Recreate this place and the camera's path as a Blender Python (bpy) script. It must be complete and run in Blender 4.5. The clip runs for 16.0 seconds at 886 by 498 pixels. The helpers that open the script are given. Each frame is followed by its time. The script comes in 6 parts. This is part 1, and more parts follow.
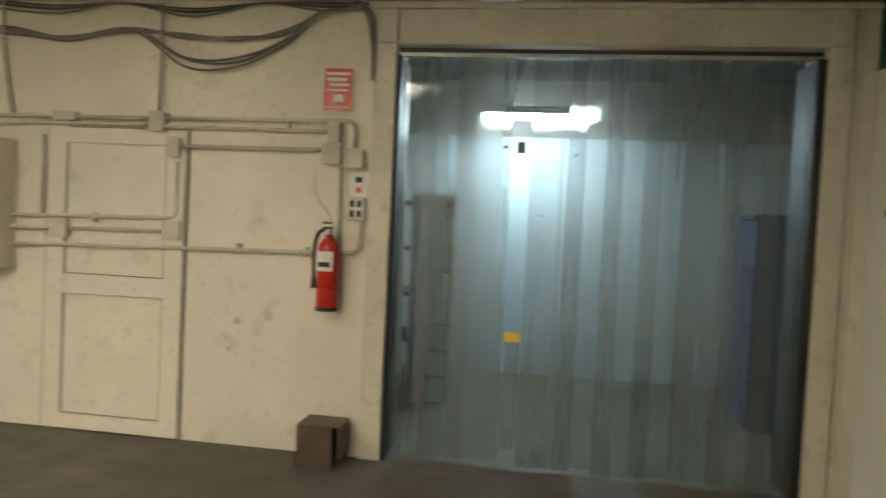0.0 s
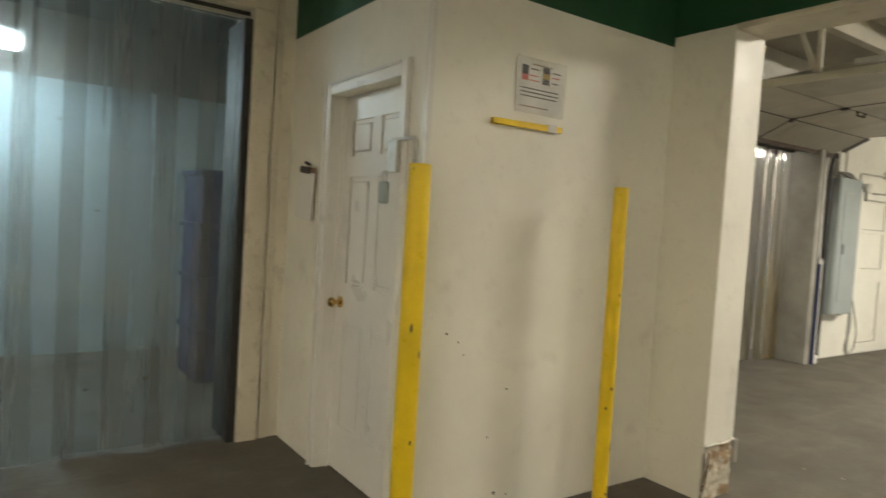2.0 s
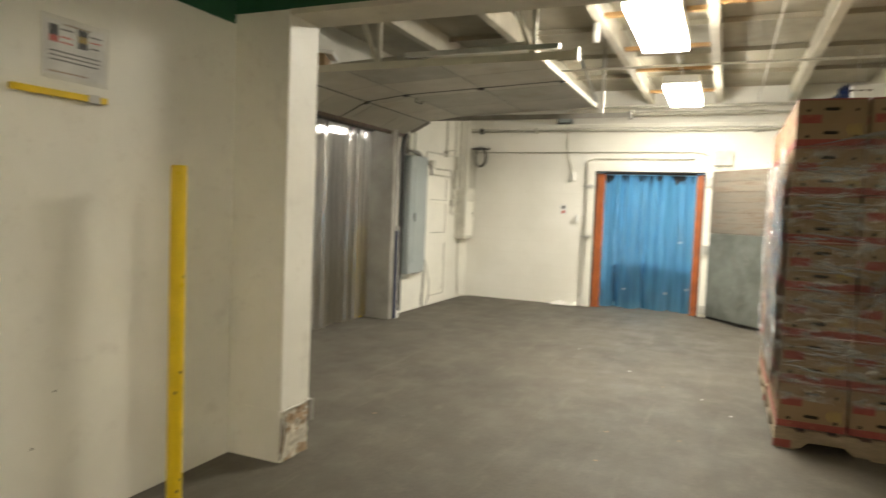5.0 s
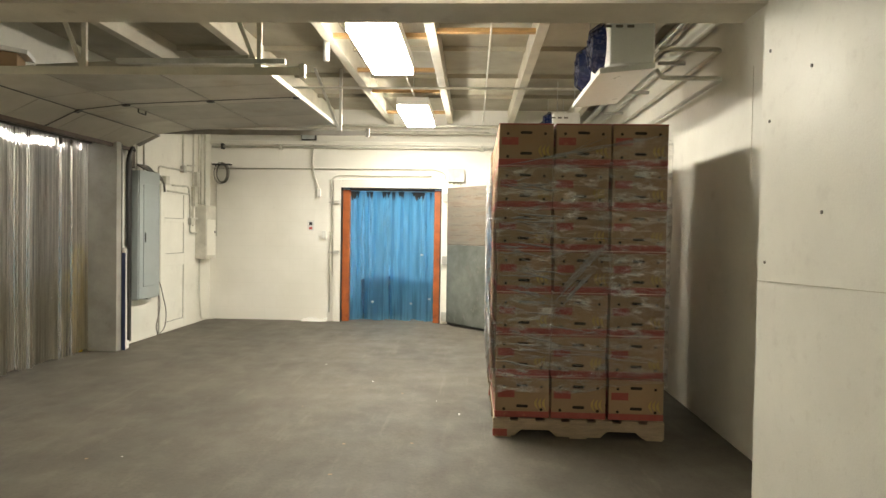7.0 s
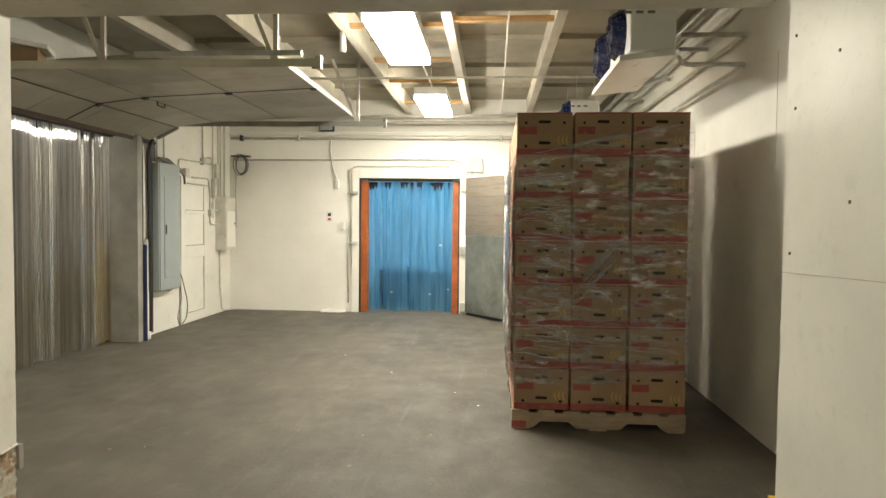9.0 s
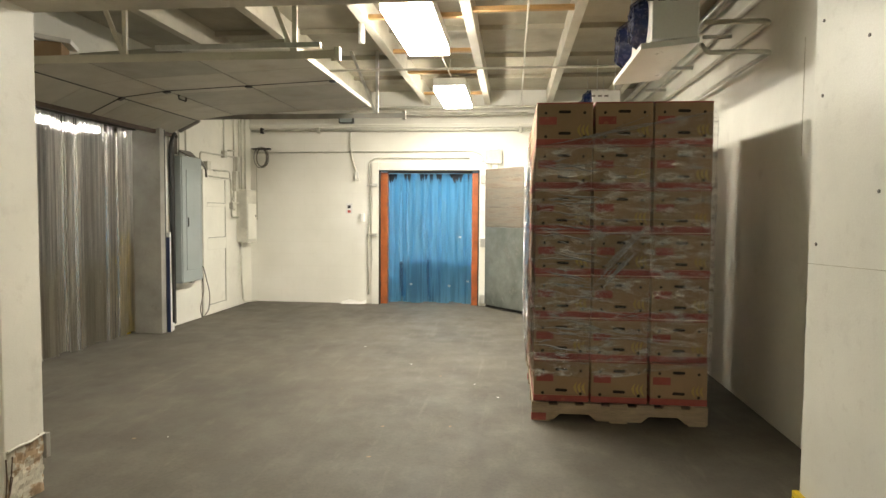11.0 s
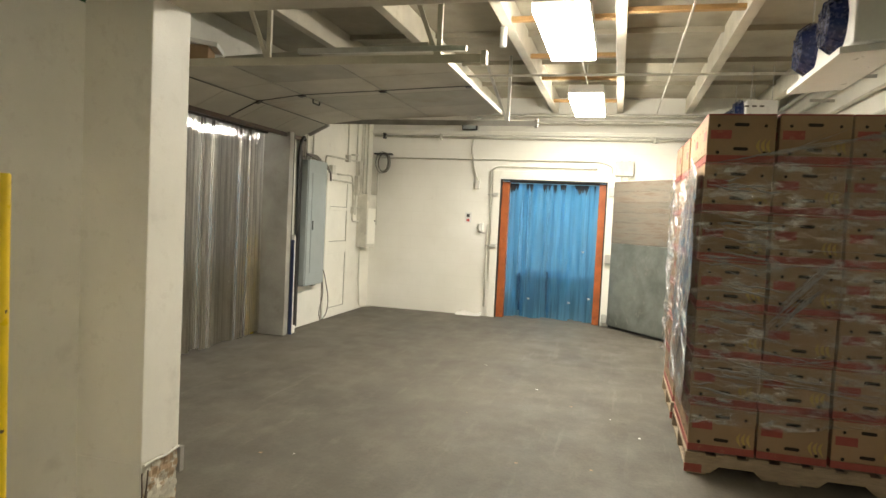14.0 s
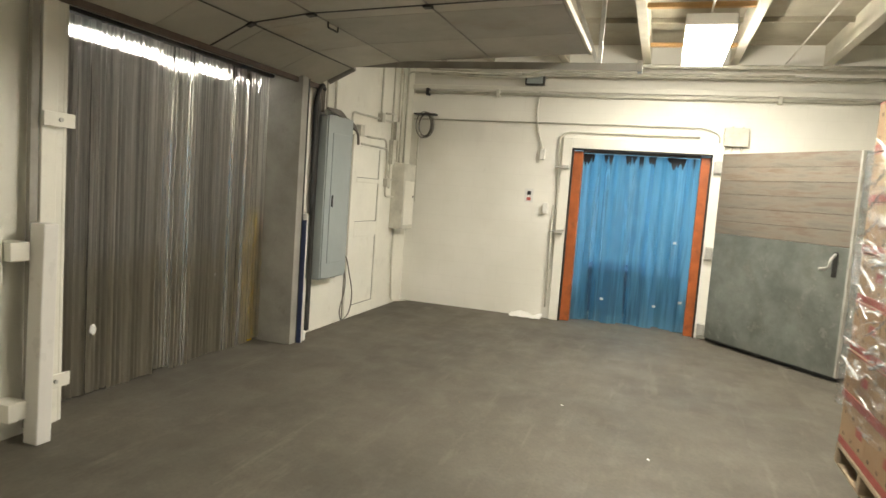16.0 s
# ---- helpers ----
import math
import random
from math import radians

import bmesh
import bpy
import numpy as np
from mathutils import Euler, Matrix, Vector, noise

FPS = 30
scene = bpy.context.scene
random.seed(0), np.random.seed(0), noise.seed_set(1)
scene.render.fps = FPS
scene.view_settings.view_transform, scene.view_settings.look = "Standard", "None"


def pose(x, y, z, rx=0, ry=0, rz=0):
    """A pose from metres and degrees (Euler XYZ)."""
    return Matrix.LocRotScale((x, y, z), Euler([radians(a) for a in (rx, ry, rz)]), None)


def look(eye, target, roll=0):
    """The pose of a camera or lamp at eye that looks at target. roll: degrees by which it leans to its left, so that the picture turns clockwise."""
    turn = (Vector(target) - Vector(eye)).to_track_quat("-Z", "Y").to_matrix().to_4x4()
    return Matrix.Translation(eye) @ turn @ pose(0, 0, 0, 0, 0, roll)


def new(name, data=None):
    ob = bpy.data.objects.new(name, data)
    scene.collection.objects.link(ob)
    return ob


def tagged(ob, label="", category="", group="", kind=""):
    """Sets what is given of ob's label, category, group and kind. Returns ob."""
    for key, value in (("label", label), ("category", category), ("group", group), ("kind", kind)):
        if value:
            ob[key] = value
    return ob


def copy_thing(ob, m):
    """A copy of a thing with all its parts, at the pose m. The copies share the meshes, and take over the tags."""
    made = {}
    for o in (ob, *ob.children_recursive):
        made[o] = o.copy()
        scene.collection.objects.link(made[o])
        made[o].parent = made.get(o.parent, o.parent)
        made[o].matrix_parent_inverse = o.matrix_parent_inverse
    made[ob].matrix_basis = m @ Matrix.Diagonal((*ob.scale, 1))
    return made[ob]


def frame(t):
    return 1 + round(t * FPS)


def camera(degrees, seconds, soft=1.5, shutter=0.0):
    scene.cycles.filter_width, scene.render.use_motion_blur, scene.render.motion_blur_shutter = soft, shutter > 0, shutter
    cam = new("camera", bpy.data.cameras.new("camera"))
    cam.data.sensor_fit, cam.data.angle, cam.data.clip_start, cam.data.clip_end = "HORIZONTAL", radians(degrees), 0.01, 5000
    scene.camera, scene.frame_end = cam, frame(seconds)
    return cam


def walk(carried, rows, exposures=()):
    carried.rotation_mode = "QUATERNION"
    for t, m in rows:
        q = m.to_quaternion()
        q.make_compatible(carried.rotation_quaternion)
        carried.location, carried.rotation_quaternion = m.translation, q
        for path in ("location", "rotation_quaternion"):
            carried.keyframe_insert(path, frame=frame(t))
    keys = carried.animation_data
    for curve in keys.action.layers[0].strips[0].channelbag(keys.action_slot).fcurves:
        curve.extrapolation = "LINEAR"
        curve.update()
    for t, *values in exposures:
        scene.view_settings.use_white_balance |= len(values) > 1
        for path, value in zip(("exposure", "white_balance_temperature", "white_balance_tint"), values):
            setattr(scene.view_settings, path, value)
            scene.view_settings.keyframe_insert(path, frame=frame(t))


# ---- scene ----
cam = camera(68.0, 16.0, shutter=0.4)
PATH = [
    (0, (0.964, -0.037, 1.463), (0.683, 1.943, 1.397), 2.8),
    (0.5, (1.11, -0.002, 1.446), (1.207, 1.996, 1.418), 4.1),
    (1, (1.153, 0.007, 1.446), (1.718, 1.925, 1.44), 4.6),
    (1.5, (1.214, 0.04, 1.432), (2.126, 1.82, 1.393), 4.0),
    (2, (1.275, 0.046, 1.406), (2.413, 1.689, 1.316), 3.5),
    (2.5, (1.263, 0.062, 1.418), (2.584, 1.559, 1.304), 4.1),
    (3, (1.284, 0.055, 1.408), (2.597, 1.557, 1.27), 4.2),
    (3.5, (1.31, 0.026, 1.401), (2.659, 1.495, 1.246), 3.6),
    (4, (1.347, -0.012, 1.414), (2.841, 1.308, 1.252), 2.9),
    (4.5, (1.44, -0.112, 1.467), (3.074, 1.026, 1.286), 2.2),
    (5, (1.435, -0.174, 1.451), (3.271, 0.611, 1.333), 2.3),
    (7.3, (1.494, -0.386, 1.452), (3.491, -0.301, 1.403), 0.9),
    (7.5, (1.503, -0.38, 1.46), (3.499, -0.276, 1.406), 0.9),
    (8, (1.497, -0.392, 1.469), (3.492, -0.268, 1.402), 0.6),
    (8.5, (1.5, -0.389, 1.461), (3.494, -0.253, 1.389), 0.6),
    (9, (1.505, -0.387, 1.463), (3.498, -0.238, 1.383), 0.6),
    (11.5, (1.519, -0.395, 1.46), (3.502, -0.162, 1.352), -0.0),
    (12, (1.519, -0.404, 1.462), (3.498, -0.142, 1.353), -0.4),
    (12.5, (1.476, -0.367, 1.474), (3.449, -0.059, 1.369), 0.1),
    (13, (1.479, -0.327, 1.476), (3.428, 0.108, 1.382), 0.8),
    (13.5, (1.586, -0.196, 1.494), (3.501, 0.375, 1.408), 1.5),
    (14, (1.827, -0.054, 1.525), (3.758, 0.457, 1.429), 2.8),
    (14.5, (2.191, 0.088, 1.502), (4.097, 0.679, 1.371), 2.7),
    (15, (2.663, 0.299, 1.515), (4.568, 0.881, 1.332), 4.1),
    (15.5, (3.182, 0.467, 1.53), (5.086, 1.054, 1.349), 3.9),
    (16, (3.71, 0.644, 1.53), (5.604, 1.261, 1.352), 4.2),
]
walk(cam, [(t, look(eye, target, roll)) for t, eye, target, roll in PATH],
     exposures=[(0.0, -0.08), (1.5, 0.05), (3.0, -0.03), (5.0, -0.08), (7.5, 0.0), (13.0, 0.0), (16.0, -0.22)])

# ---- world ----
world = bpy.data.worlds.new("world")
scene.world = world
world.use_nodes = True
world.node_tree.nodes["Background"].inputs[0].default_value = (0.03, 0.035, 0.04, 1)
world.node_tree.nodes["Background"].inputs[1].default_value = 0.3

LAMP_POWER = 88.0      # glow of the room's hanging fixtures
HALL_POWER = 33.0       # glow of the unseen fixtures over the first hall
COLD_POWER = 168.0      # tube behind the clear curtain
BLUE_POWER = 150.0       # tube behind the blue curtain

# ---- plan ----
NY = 3.92              # face of the north wall
EX = 12.02             # face of the east wall
SY = -2.22             # face of the south wall
PIER = -1.63           # face of the near south wall
OX, OY = 2.78, 2.40    # corner of the office
CEIL = 3.42
T = 0.30               # wall thickness


# ---- helpers of this scene ----
PLACE = {}


def thing(name, at, label, category, group="", kind="", rz=0.0):
    ob = new(name)
    ob.empty_display_size = 0.1
    m = pose(*at, 0, 0, rz)
    ob.matrix_basis = m
    PLACE[ob.name] = m
    return tagged(ob, label, category, group, kind)


def part(name, bm, material, parent=None, label="", smooth=False):
    """Links a bmesh, written in world metres, as one mesh under its parent."""
    m = PLACE[parent.name] if parent else Matrix()
    if parent:
        bm.transform(m.inverted())
    me = bpy.data.meshes.new(name)
    bmesh.ops.recalc_face_normals(bm, faces=bm.faces[:])
    bm.to_mesh(me)
    bm.free()
    if smooth:
        for p in me.polygons:
            p.use_smooth = True
    me.materials.append(material)
    ob = new(name, me)
    if parent:
        ob.parent = parent
        PLACE[ob.name] = m
    else:
        PLACE[ob.name] = Matrix()
    if label:
        ob["label"] = label
    return ob


def box(*spans, bevel=0.0, bm=None, turn=None):
    """A bmesh with one box per (x0, x1, y0, y1, z0, z1)."""
    bm = bm or bmesh.new()
    for x0, x1, y0, y1, z0, z1 in spans:
        made = bmesh.ops.create_cube(bm, size=1.0)["verts"]
        bmesh.ops.scale(bm, vec=(abs(x1 - x0), abs(y1 - y0), abs(z1 - z0)), verts=made)
        bmesh.ops.translate(bm, vec=((x0 + x1) / 2, (y0 + y1) / 2, (z0 + z1) / 2), verts=made)
    if bevel:
        bmesh.ops.bevel(bm, geom=bm.edges[:], offset=bevel, segments=2, profile=0.5, affect="EDGES")
    if turn is not None:
        bm.transform(turn)
    return bm


def rod(a, b, r, sides=14, r2=None, bm=None, bevel=0.0):
    """A round bar from a to b."""
    bm = bm or bmesh.new()
    a, b = Vector(a), Vector(b)
    made = bmesh.ops.create_cone(bm, cap_ends=True, segments=sides, radius1=r, radius2=r if r2 is None else r2, depth=(b - a).length)["verts"]
    m = Matrix.Translation((a + b) / 2) @ (b - a).to_track_quat("Z", "Y").to_matrix().to_4x4()
    bmesh.ops.transform(bm, matrix=m, verts=made)
    if bevel:
        bmesh.ops.bevel(bm, geom=[e for e in bm.edges if len(e.link_faces) == 2 and e.calc_face_angle(0) > 1], offset=bevel, segments=2, affect="EDGES")
    return bm


def curve_points(pts, steps=6):
    pts = [Vector(p) for p in pts]
    if len(pts) < 3 or steps < 2:
        return pts
    ext = [pts[0] * 2 - pts[1], *pts, pts[-1] * 2 - pts[-2]]
    out = []
    for i in range(1, len(ext) - 2):
        p0, p1, p2, p3 = ext[i - 1:i + 3]
        for k in range(steps):
            u = k / steps
            out.append(0.5 * (2 * p1 + (p2 - p0) * u + (2 * p0 - 5 * p1 + 4 * p2 - p3) * u * u + (3 * p1 - p0 - 3 * p2 + p3) * u ** 3))
    return out + [pts[-1]]


def bent(pts, radius=0.05):
    """A polyline whose corners are rounded, as a bent conduit."""
    pts = [Vector(p) for p in pts]
    out = [pts[0]]
    for a, b, c in zip(pts, pts[1:], pts[2:]):
        r = min(radius, (a - b).length * 0.45, (c - b).length * 0.45)
        p, q = b + (a - b).normalized() * r, b + (c - b).normalized() * r
        out += [p.lerp(b, u).lerp(b.lerp(q, u), u) for u in (0, 0.25, 0.5, 0.75, 1)]
    return out + [pts[-1]]


def sweep(pts, r, sides=8, bm=None):
    """A round pipe along the points."""
    bm = bm or bmesh.new()
    pts = [Vector(p) for p in pts]
    side = Vector((0.31, 0.47, 0.83))
    rings = []
    for i, p in enumerate(pts):
        d = (pts[min(i + 1, len(pts) - 1)] - pts[max(i - 1, 0)]).normalized()
        side = side - d * side.dot(d)
        if side.length < 1e-3:
            side = d.orthogonal()
        side.normalize()
        up = d.cross(side)
        rings.append([bm.verts.new(p + (side * math.cos(a) + up * math.sin(a)) * r) for a in (2 * math.pi * k / sides for k in range(sides))])
    for a, b in zip(rings, rings[1:]):
        for k in range(sides):
            bm.faces.new((a[k], a[(k + 1) % sides], b[(k + 1) % sides], b[k]))
    bm.faces.new(rings[0][::-1])
    bm.faces.new(rings[-1])
    return bm


def sheet(nu, nv, at, bm=None, closed=False):
    """A grid of nu x nv cells whose corners at(u, v) gives."""
    bm = bm or bmesh.new()
    rows = [[bm.verts.new(at(i / nu, j / nv)) for i in range(nu + (0 if closed else 1))] for j in range(nv + 1)]
    n = len(rows[0])
    for a, b in zip(rows, rows[1:]):
        for i in range(n if closed else n - 1):
            bm.faces.new((a[i], a[(i + 1) % n], b[(i + 1) % n], b[i]))
    return bm


# ---- materials ----
def nodes_of(name):
    m = bpy.data.materials.new(name)
    m.use_nodes = True
    nt = m.node_tree
    return m, nt, nt.nodes["Principled BSDF"], nt.nodes["Material Output"]


def ramp(nt, source, a, b, lo, hi):
    n = nt.nodes.new("ShaderNodeValToRGB")
    n.color_ramp.elements[0].position, n.color_ramp.elements[1].position = a, b
    n.color_ramp.elements[0].color, n.color_ramp.elements[1].color = (lo, lo, lo, 1), (hi, hi, hi, 1)
    nt.links.new(source, n.inputs[0])
    return n.outputs[0]


def noise_of(nt, where, scale, detail=4.0, rough=0.55, stretch=None):
    n = nt.nodes.new("ShaderNodeTexNoise")
    n.inputs["Scale"].default_value, n.inputs["Detail"].default_value, n.inputs["Roughness"].default_value = scale, detail, rough
    if stretch:
        mp = nt.nodes.new("ShaderNodeMapping")
        mp.inputs["Scale"].default_value = stretch
        nt.links.new(where, mp.inputs[0])
        where = mp.outputs[0]
    nt.links.new(where, n.inputs["Vector"])
    return n.outputs["Fac"]


def blend(nt, fac, a, b, how="MIX"):
    n = nt.nodes.new("ShaderNodeMix")
    n.data_type, n.blend_type = "RGBA", how
    for sock, v in ((n.inputs[0], fac), (n.inputs[6], a), (n.inputs[7], b)):
        if isinstance(v, (int, float)):
            sock.default_value = v
        elif isinstance(v, tuple):
            sock.default_value = (*v[:3], 1)
        else:
            nt.links.new(v, sock)
    return n.outputs[2]


def bump(nt, b, height, strength, distance=0.01):
    n = nt.nodes.new("ShaderNodeBump")
    n.inputs["Strength"].default_value, n.inputs["Distance"].default_value = strength, distance
    nt.links.new(height, n.inputs["Height"])
    nt.links.new(n.outputs[0], b.inputs["Normal"])


def surface(name, colour, rough=0.6, metal=0.0, patch=0.12, patch_scale=1.5, grain=0.08, grain_scale=60.0,
            stain=None, stain_scale=4.0, stain_from=0.6, stain_to=0.75, stain_amount=0.6, stretch=None, relief=0.15, spread=0.0, scuff=None, scuff_scale=9.0, scuff_amount=0.6):
    """Paint, metal, wood or board: large patches, fine grain, stains with a shape of their own, fine relief."""
    m, nt, b, out = nodes_of(name)
    geo = nt.nodes.new("ShaderNodeNewGeometry").outputs["Position"]
    dark = tuple(c * (1 - patch) for c in colour)
    light = tuple(min(1, c * (1 + patch * 0.6)) for c in colour)
    c = blend(nt, ramp(nt, noise_of(nt, geo, patch_scale, 5, 0.6, stretch), 0.35, 0.65, 0, 1), dark, light)
    g = noise_of(nt, geo, grain_scale, 3, 0.6, stretch)
    c = blend(nt, ramp(nt, g, 0.3, 0.7, 0, grain), c, tuple(x * 0.35 for x in colour))
    if stain:
        s = ramp(nt, noise_of(nt, geo, stain_scale, 8, 0.65, stretch), stain_from, stain_to, 0, stain_amount)
        c = blend(nt, s, c, stain)
    if scuff:
        # small chips and rubs, gathered where the coarse noise is high
        where = ramp(nt, noise_of(nt, geo, 0.8, 3, 0.5), 0.36, 0.54, 0, 1)
        chips = ramp(nt, noise_of(nt, geo, scuff_scale, 9, 0.72), 0.56, 0.63, 0, scuff_amount)
        both = nt.nodes.new("ShaderNodeMath")
        both.operation = "MULTIPLY"
        nt.links.new(where, both.inputs[0])
        nt.links.new(chips, both.inputs[1])
        c = blend(nt, both.outputs[0], c, scuff)
    if spread:
        info = nt.nodes.new("ShaderNodeObjectInfo").outputs["Random"]
        c = blend(nt, ramp(nt, info, 0, 1, 0, spread), c, tuple(x * 0.4 for x in colour))
    nt.links.new(c, b.inputs["Base Color"])
    b.inputs["Metallic"].default_value = metal
    r = ramp(nt, noise_of(nt, geo, patch_scale * 3, 4), 0.3, 0.7, max(0.05, rough - 0.1), min(1, rough + 0.1))
    nt.links.new(r, b.inputs["Roughness"])
    if relief:
        bump(nt, b, g, relief, 0.004)
    return m


def glow(name, colour, strength):
    m, nt, b, out = nodes_of(name)
    b.inputs["Base Color"].default_value = (0.9, 0.9, 0.9, 1)
    b.inputs["Emission Color"].default_value = (*colour, 1)
    b.inputs["Emission Strength"].default_value = strength
    return m


def film(name, colour, clear, rough=0.15, haze=0.5, streak=(1, 1, 1), relief=0.2, low=None, gloss=1.0, tinted=0.65, vary=0.1, blur=0.0, coat=0.0, grime=None, dim=1.0, differ=0.0, sheen=1.5):
    """Clear or tinted plastic: part passes straight through, part scatters as haze, with a glossy skin."""
    m, nt, b, out = nodes_of(name)
    geo = nt.nodes.new("ShaderNodeNewGeometry").outputs["Position"]
    n = noise_of(nt, geo, 6.0, 6, 0.6, streak)
    b.inputs["Roughness"].default_value = rough
    b.inputs["Specular IOR Level"].default_value = 0.5 * gloss
    nt.links.new(blend(nt, ramp(nt, n, 0.3, 0.7, 0, 1), tuple(c * (0.85 - vary) for c in colour), colour), b.inputs["Base Color"])
    bump(nt, b, noise_of(nt, geo, 14.0, 3, 0.5, streak), relief, 0.01)
    see = nt.nodes.new("ShaderNodeBsdfTransparent")
    tint = max(colour)
    see.inputs[0].default_value = (*[dim * (1 - tinted + tinted * c / tint) for c in colour], 1)
    through_light = nt.nodes.new("ShaderNodeBsdfTranslucent")
    through_light.inputs[0].default_value = (*colour, 1)
    body = nt.nodes.new("ShaderNodeMixShader")
    body.inputs[0].default_value = haze
    nt.links.new(b.outputs[0], body.inputs[1])
    nt.links.new(through_light.outputs[0], body.inputs[2])
    if blur:
        # cloudy plastic spreads what shines through it
        spread = nt.nodes.new("ShaderNodeBsdfRefraction")
        spread.inputs["Color"].default_value = (*[0.5 + 0.5 * c / tint for c in colour], 1)
        spread.inputs["Roughness"].default_value = 0.42
        spread.inputs["IOR"].default_value = 1.12
        cloudy = nt.nodes.new("ShaderNodeMixShader")
        cloudy.inputs[0].default_value = blur
        nt.links.new(body.outputs[0], cloudy.inputs[1])
        nt.links.new(spread.outputs[0], cloudy.inputs[2])
        body = cloudy
    mix = nt.nodes.new("ShaderNodeMixShader")
    lo, hi = (0.43, 0.57) if vary > 0.2 else (0.3, 0.7)
    fac = ramp(nt, n, lo, hi, max(0, clear - vary), min(1, clear + vary))
    if differ:
        # each strip is clouded to its own degree
        each = nt.nodes.new("ShaderNodeObjectInfo").outputs["Random"]
        scale = nt.nodes.new("ShaderNodeMath")
        scale.operation = "MULTIPLY"
        nt.links.new(fac, scale.inputs[0])
        nt.links.new(ramp(nt, each, 0, 1, 1 - differ, 1.0), scale.inputs[1])
        fac = scale.outputs[0]
    if low:
        # scuffed and dirty below this height
        sep = nt.nodes.new("ShaderNodeSeparateXYZ")
        nt.links.new(geo, sep.inputs[0])
        mul = nt.nodes.new("ShaderNodeMath")
        mul.operation = "MULTIPLY"
        nt.links.new(fac, mul.inputs[0])
        nt.links.new(ramp(nt, sep.outputs[2], low - 0.12, low + 0.12, 0.25, 1.0), mul.inputs[1])
        fac = mul.outputs[0]
        if grime:
            clean = b.inputs["Base Color"].links[0].from_socket
            nt.links.new(blend(nt, ramp(nt, sep.outputs[2], low - 0.1, low + 0.1, 0.8, 0.0), clean, grime), b.inputs["Base Color"])
    nt.links.new(fac, mix.inputs[0])
    nt.links.new(body.outputs[0], mix.inputs[1])
    nt.links.new(see.outputs[0], mix.inputs[2])
    skin = mix
    if coat:
        shine = nt.nodes.new("ShaderNodeBsdfGlossy")
        shine.inputs["Roughness"].default_value = coat
        edge = nt.nodes.new("ShaderNodeFresnel")
        edge.inputs["IOR"].default_value = sheen
        skin = nt.nodes.new("ShaderNodeMixShader")
        nt.links.new(edge.outputs[0], skin.inputs[0])
        nt.links.new(mix.outputs[0], skin.inputs[1])
        nt.links.new(shine.outputs[0], skin.inputs[2])
    nt.links.new(skin.outputs[0], out.inputs[0])
    return m


M_WALL = surface("cream_wall_paint", (0.74, 0.69, 0.57), 0.55, patch=0.10, patch_scale=0.9, grain=0.05, grain_scale=90,
                 stain=(0.30, 0.26, 0.20), stain_scale=3.4, stain_from=0.58, stain_to=0.76, stain_amount=0.5, relief=0.3,
                 scuff=(0.34, 0.30, 0.23), scuff_scale=16.0, scuff_amount=0.28)
M_WHITE = surface("white_wall_paint", (0.82, 0.80, 0.72), 0.5, patch=0.08, patch_scale=1.1, grain=0.04, grain_scale=110,
                  stain=(0.40, 0.36, 0.30), stain_scale=3.2, stain_from=0.60, stain_to=0.78, stain_amount=0.35, relief=0.3,
                  scuff=(0.48, 0.43, 0.35), scuff_scale=14.0, scuff_amount=0.14)
M_TRIM = surface("cream_trim_paint", (0.66, 0.61, 0.49), 0.5, patch=0.12, grain=0.06, stain=(0.28, 0.22, 0.15), stain_scale=7,
                 stain_from=0.56, stain_to=0.74, stain_amount=0.5, scuff=(0.28, 0.23, 0.16), scuff_scale=20.0, scuff_amount=0.30)
M_PIPE = surface("painted_conduit", (0.55, 0.51, 0.41), 0.45, patch=0.2, patch_scale=5, stain=(0.25, 0.21, 0.16), stain_scale=14, stain_amount=0.5)
M_PIPEWHITE = surface("white_painted_conduit", (0.62, 0.60, 0.52), 0.4, patch=0.2, patch_scale=5, stain=(0.22, 0.20, 0.17), stain_scale=12, stain_amount=0.6)
M_GREEN = surface("dark_green_paint", (0.012, 0.085, 0.035), 0.6, patch=0.2, grain=0.1)
M_DOOR = surface("white_door_enamel", (0.76, 0.74, 0.70), 0.35, patch=0.05, grain=0.03, stain=(0.4, 0.36, 0.3), stain_scale=9, stain_from=0.68, stain_to=0.8, stain_amount=0.3, relief=0.08)
M_YELLOW = surface("yellow_enamel_chipped", (0.78, 0.55, 0.015), 0.35, patch=0.1, patch_scale=6, grain=0.04,
                   stain=(0.03, 0.025, 0.02), stain_scale=11, stain_from=0.69, stain_to=0.71, stain_amount=0.95, relief=0.1)
M_GALV = surface("galvanised_steel", (0.27, 0.29, 0.265), 0.46, 0.6, patch=0.3, patch_scale=2.5, grain=0.12, stain=(0.15, 0.14, 0.11), stain_scale=4, stain_from=0.5, stain_amount=0.6, scuff=(0.45, 0.45, 0.42), scuff_scale=8.0, scuff_amount=0.4)
M_STEEL = surface("bare_steel", (0.56, 0.55, 0.51), 0.38, 0.45, patch=0.2, patch_scale=6, stain=(0.2, 0.16, 0.12), stain_scale=8, stain_amount=0.5)
M_DARKSTEEL = surface("dark_steel", (0.06, 0.058, 0.055), 0.45, 0.5, patch=0.3, patch_scale=8)
M_GREYPAINT = surface("grey_panel_paint", (0.33, 0.37, 0.37), 0.4, patch=0.08, grain=0.03, stain=(0.2, 0.2, 0.2), stain_scale=6, stain_amount=0.3)
M_JAMB = surface("worn_grey_jamb", (0.31, 0.295, 0.26), 0.55, patch=0.2, patch_scale=3, stain=(0.16, 0.14, 0.12), stain_scale=8, stain_amount=0.6)
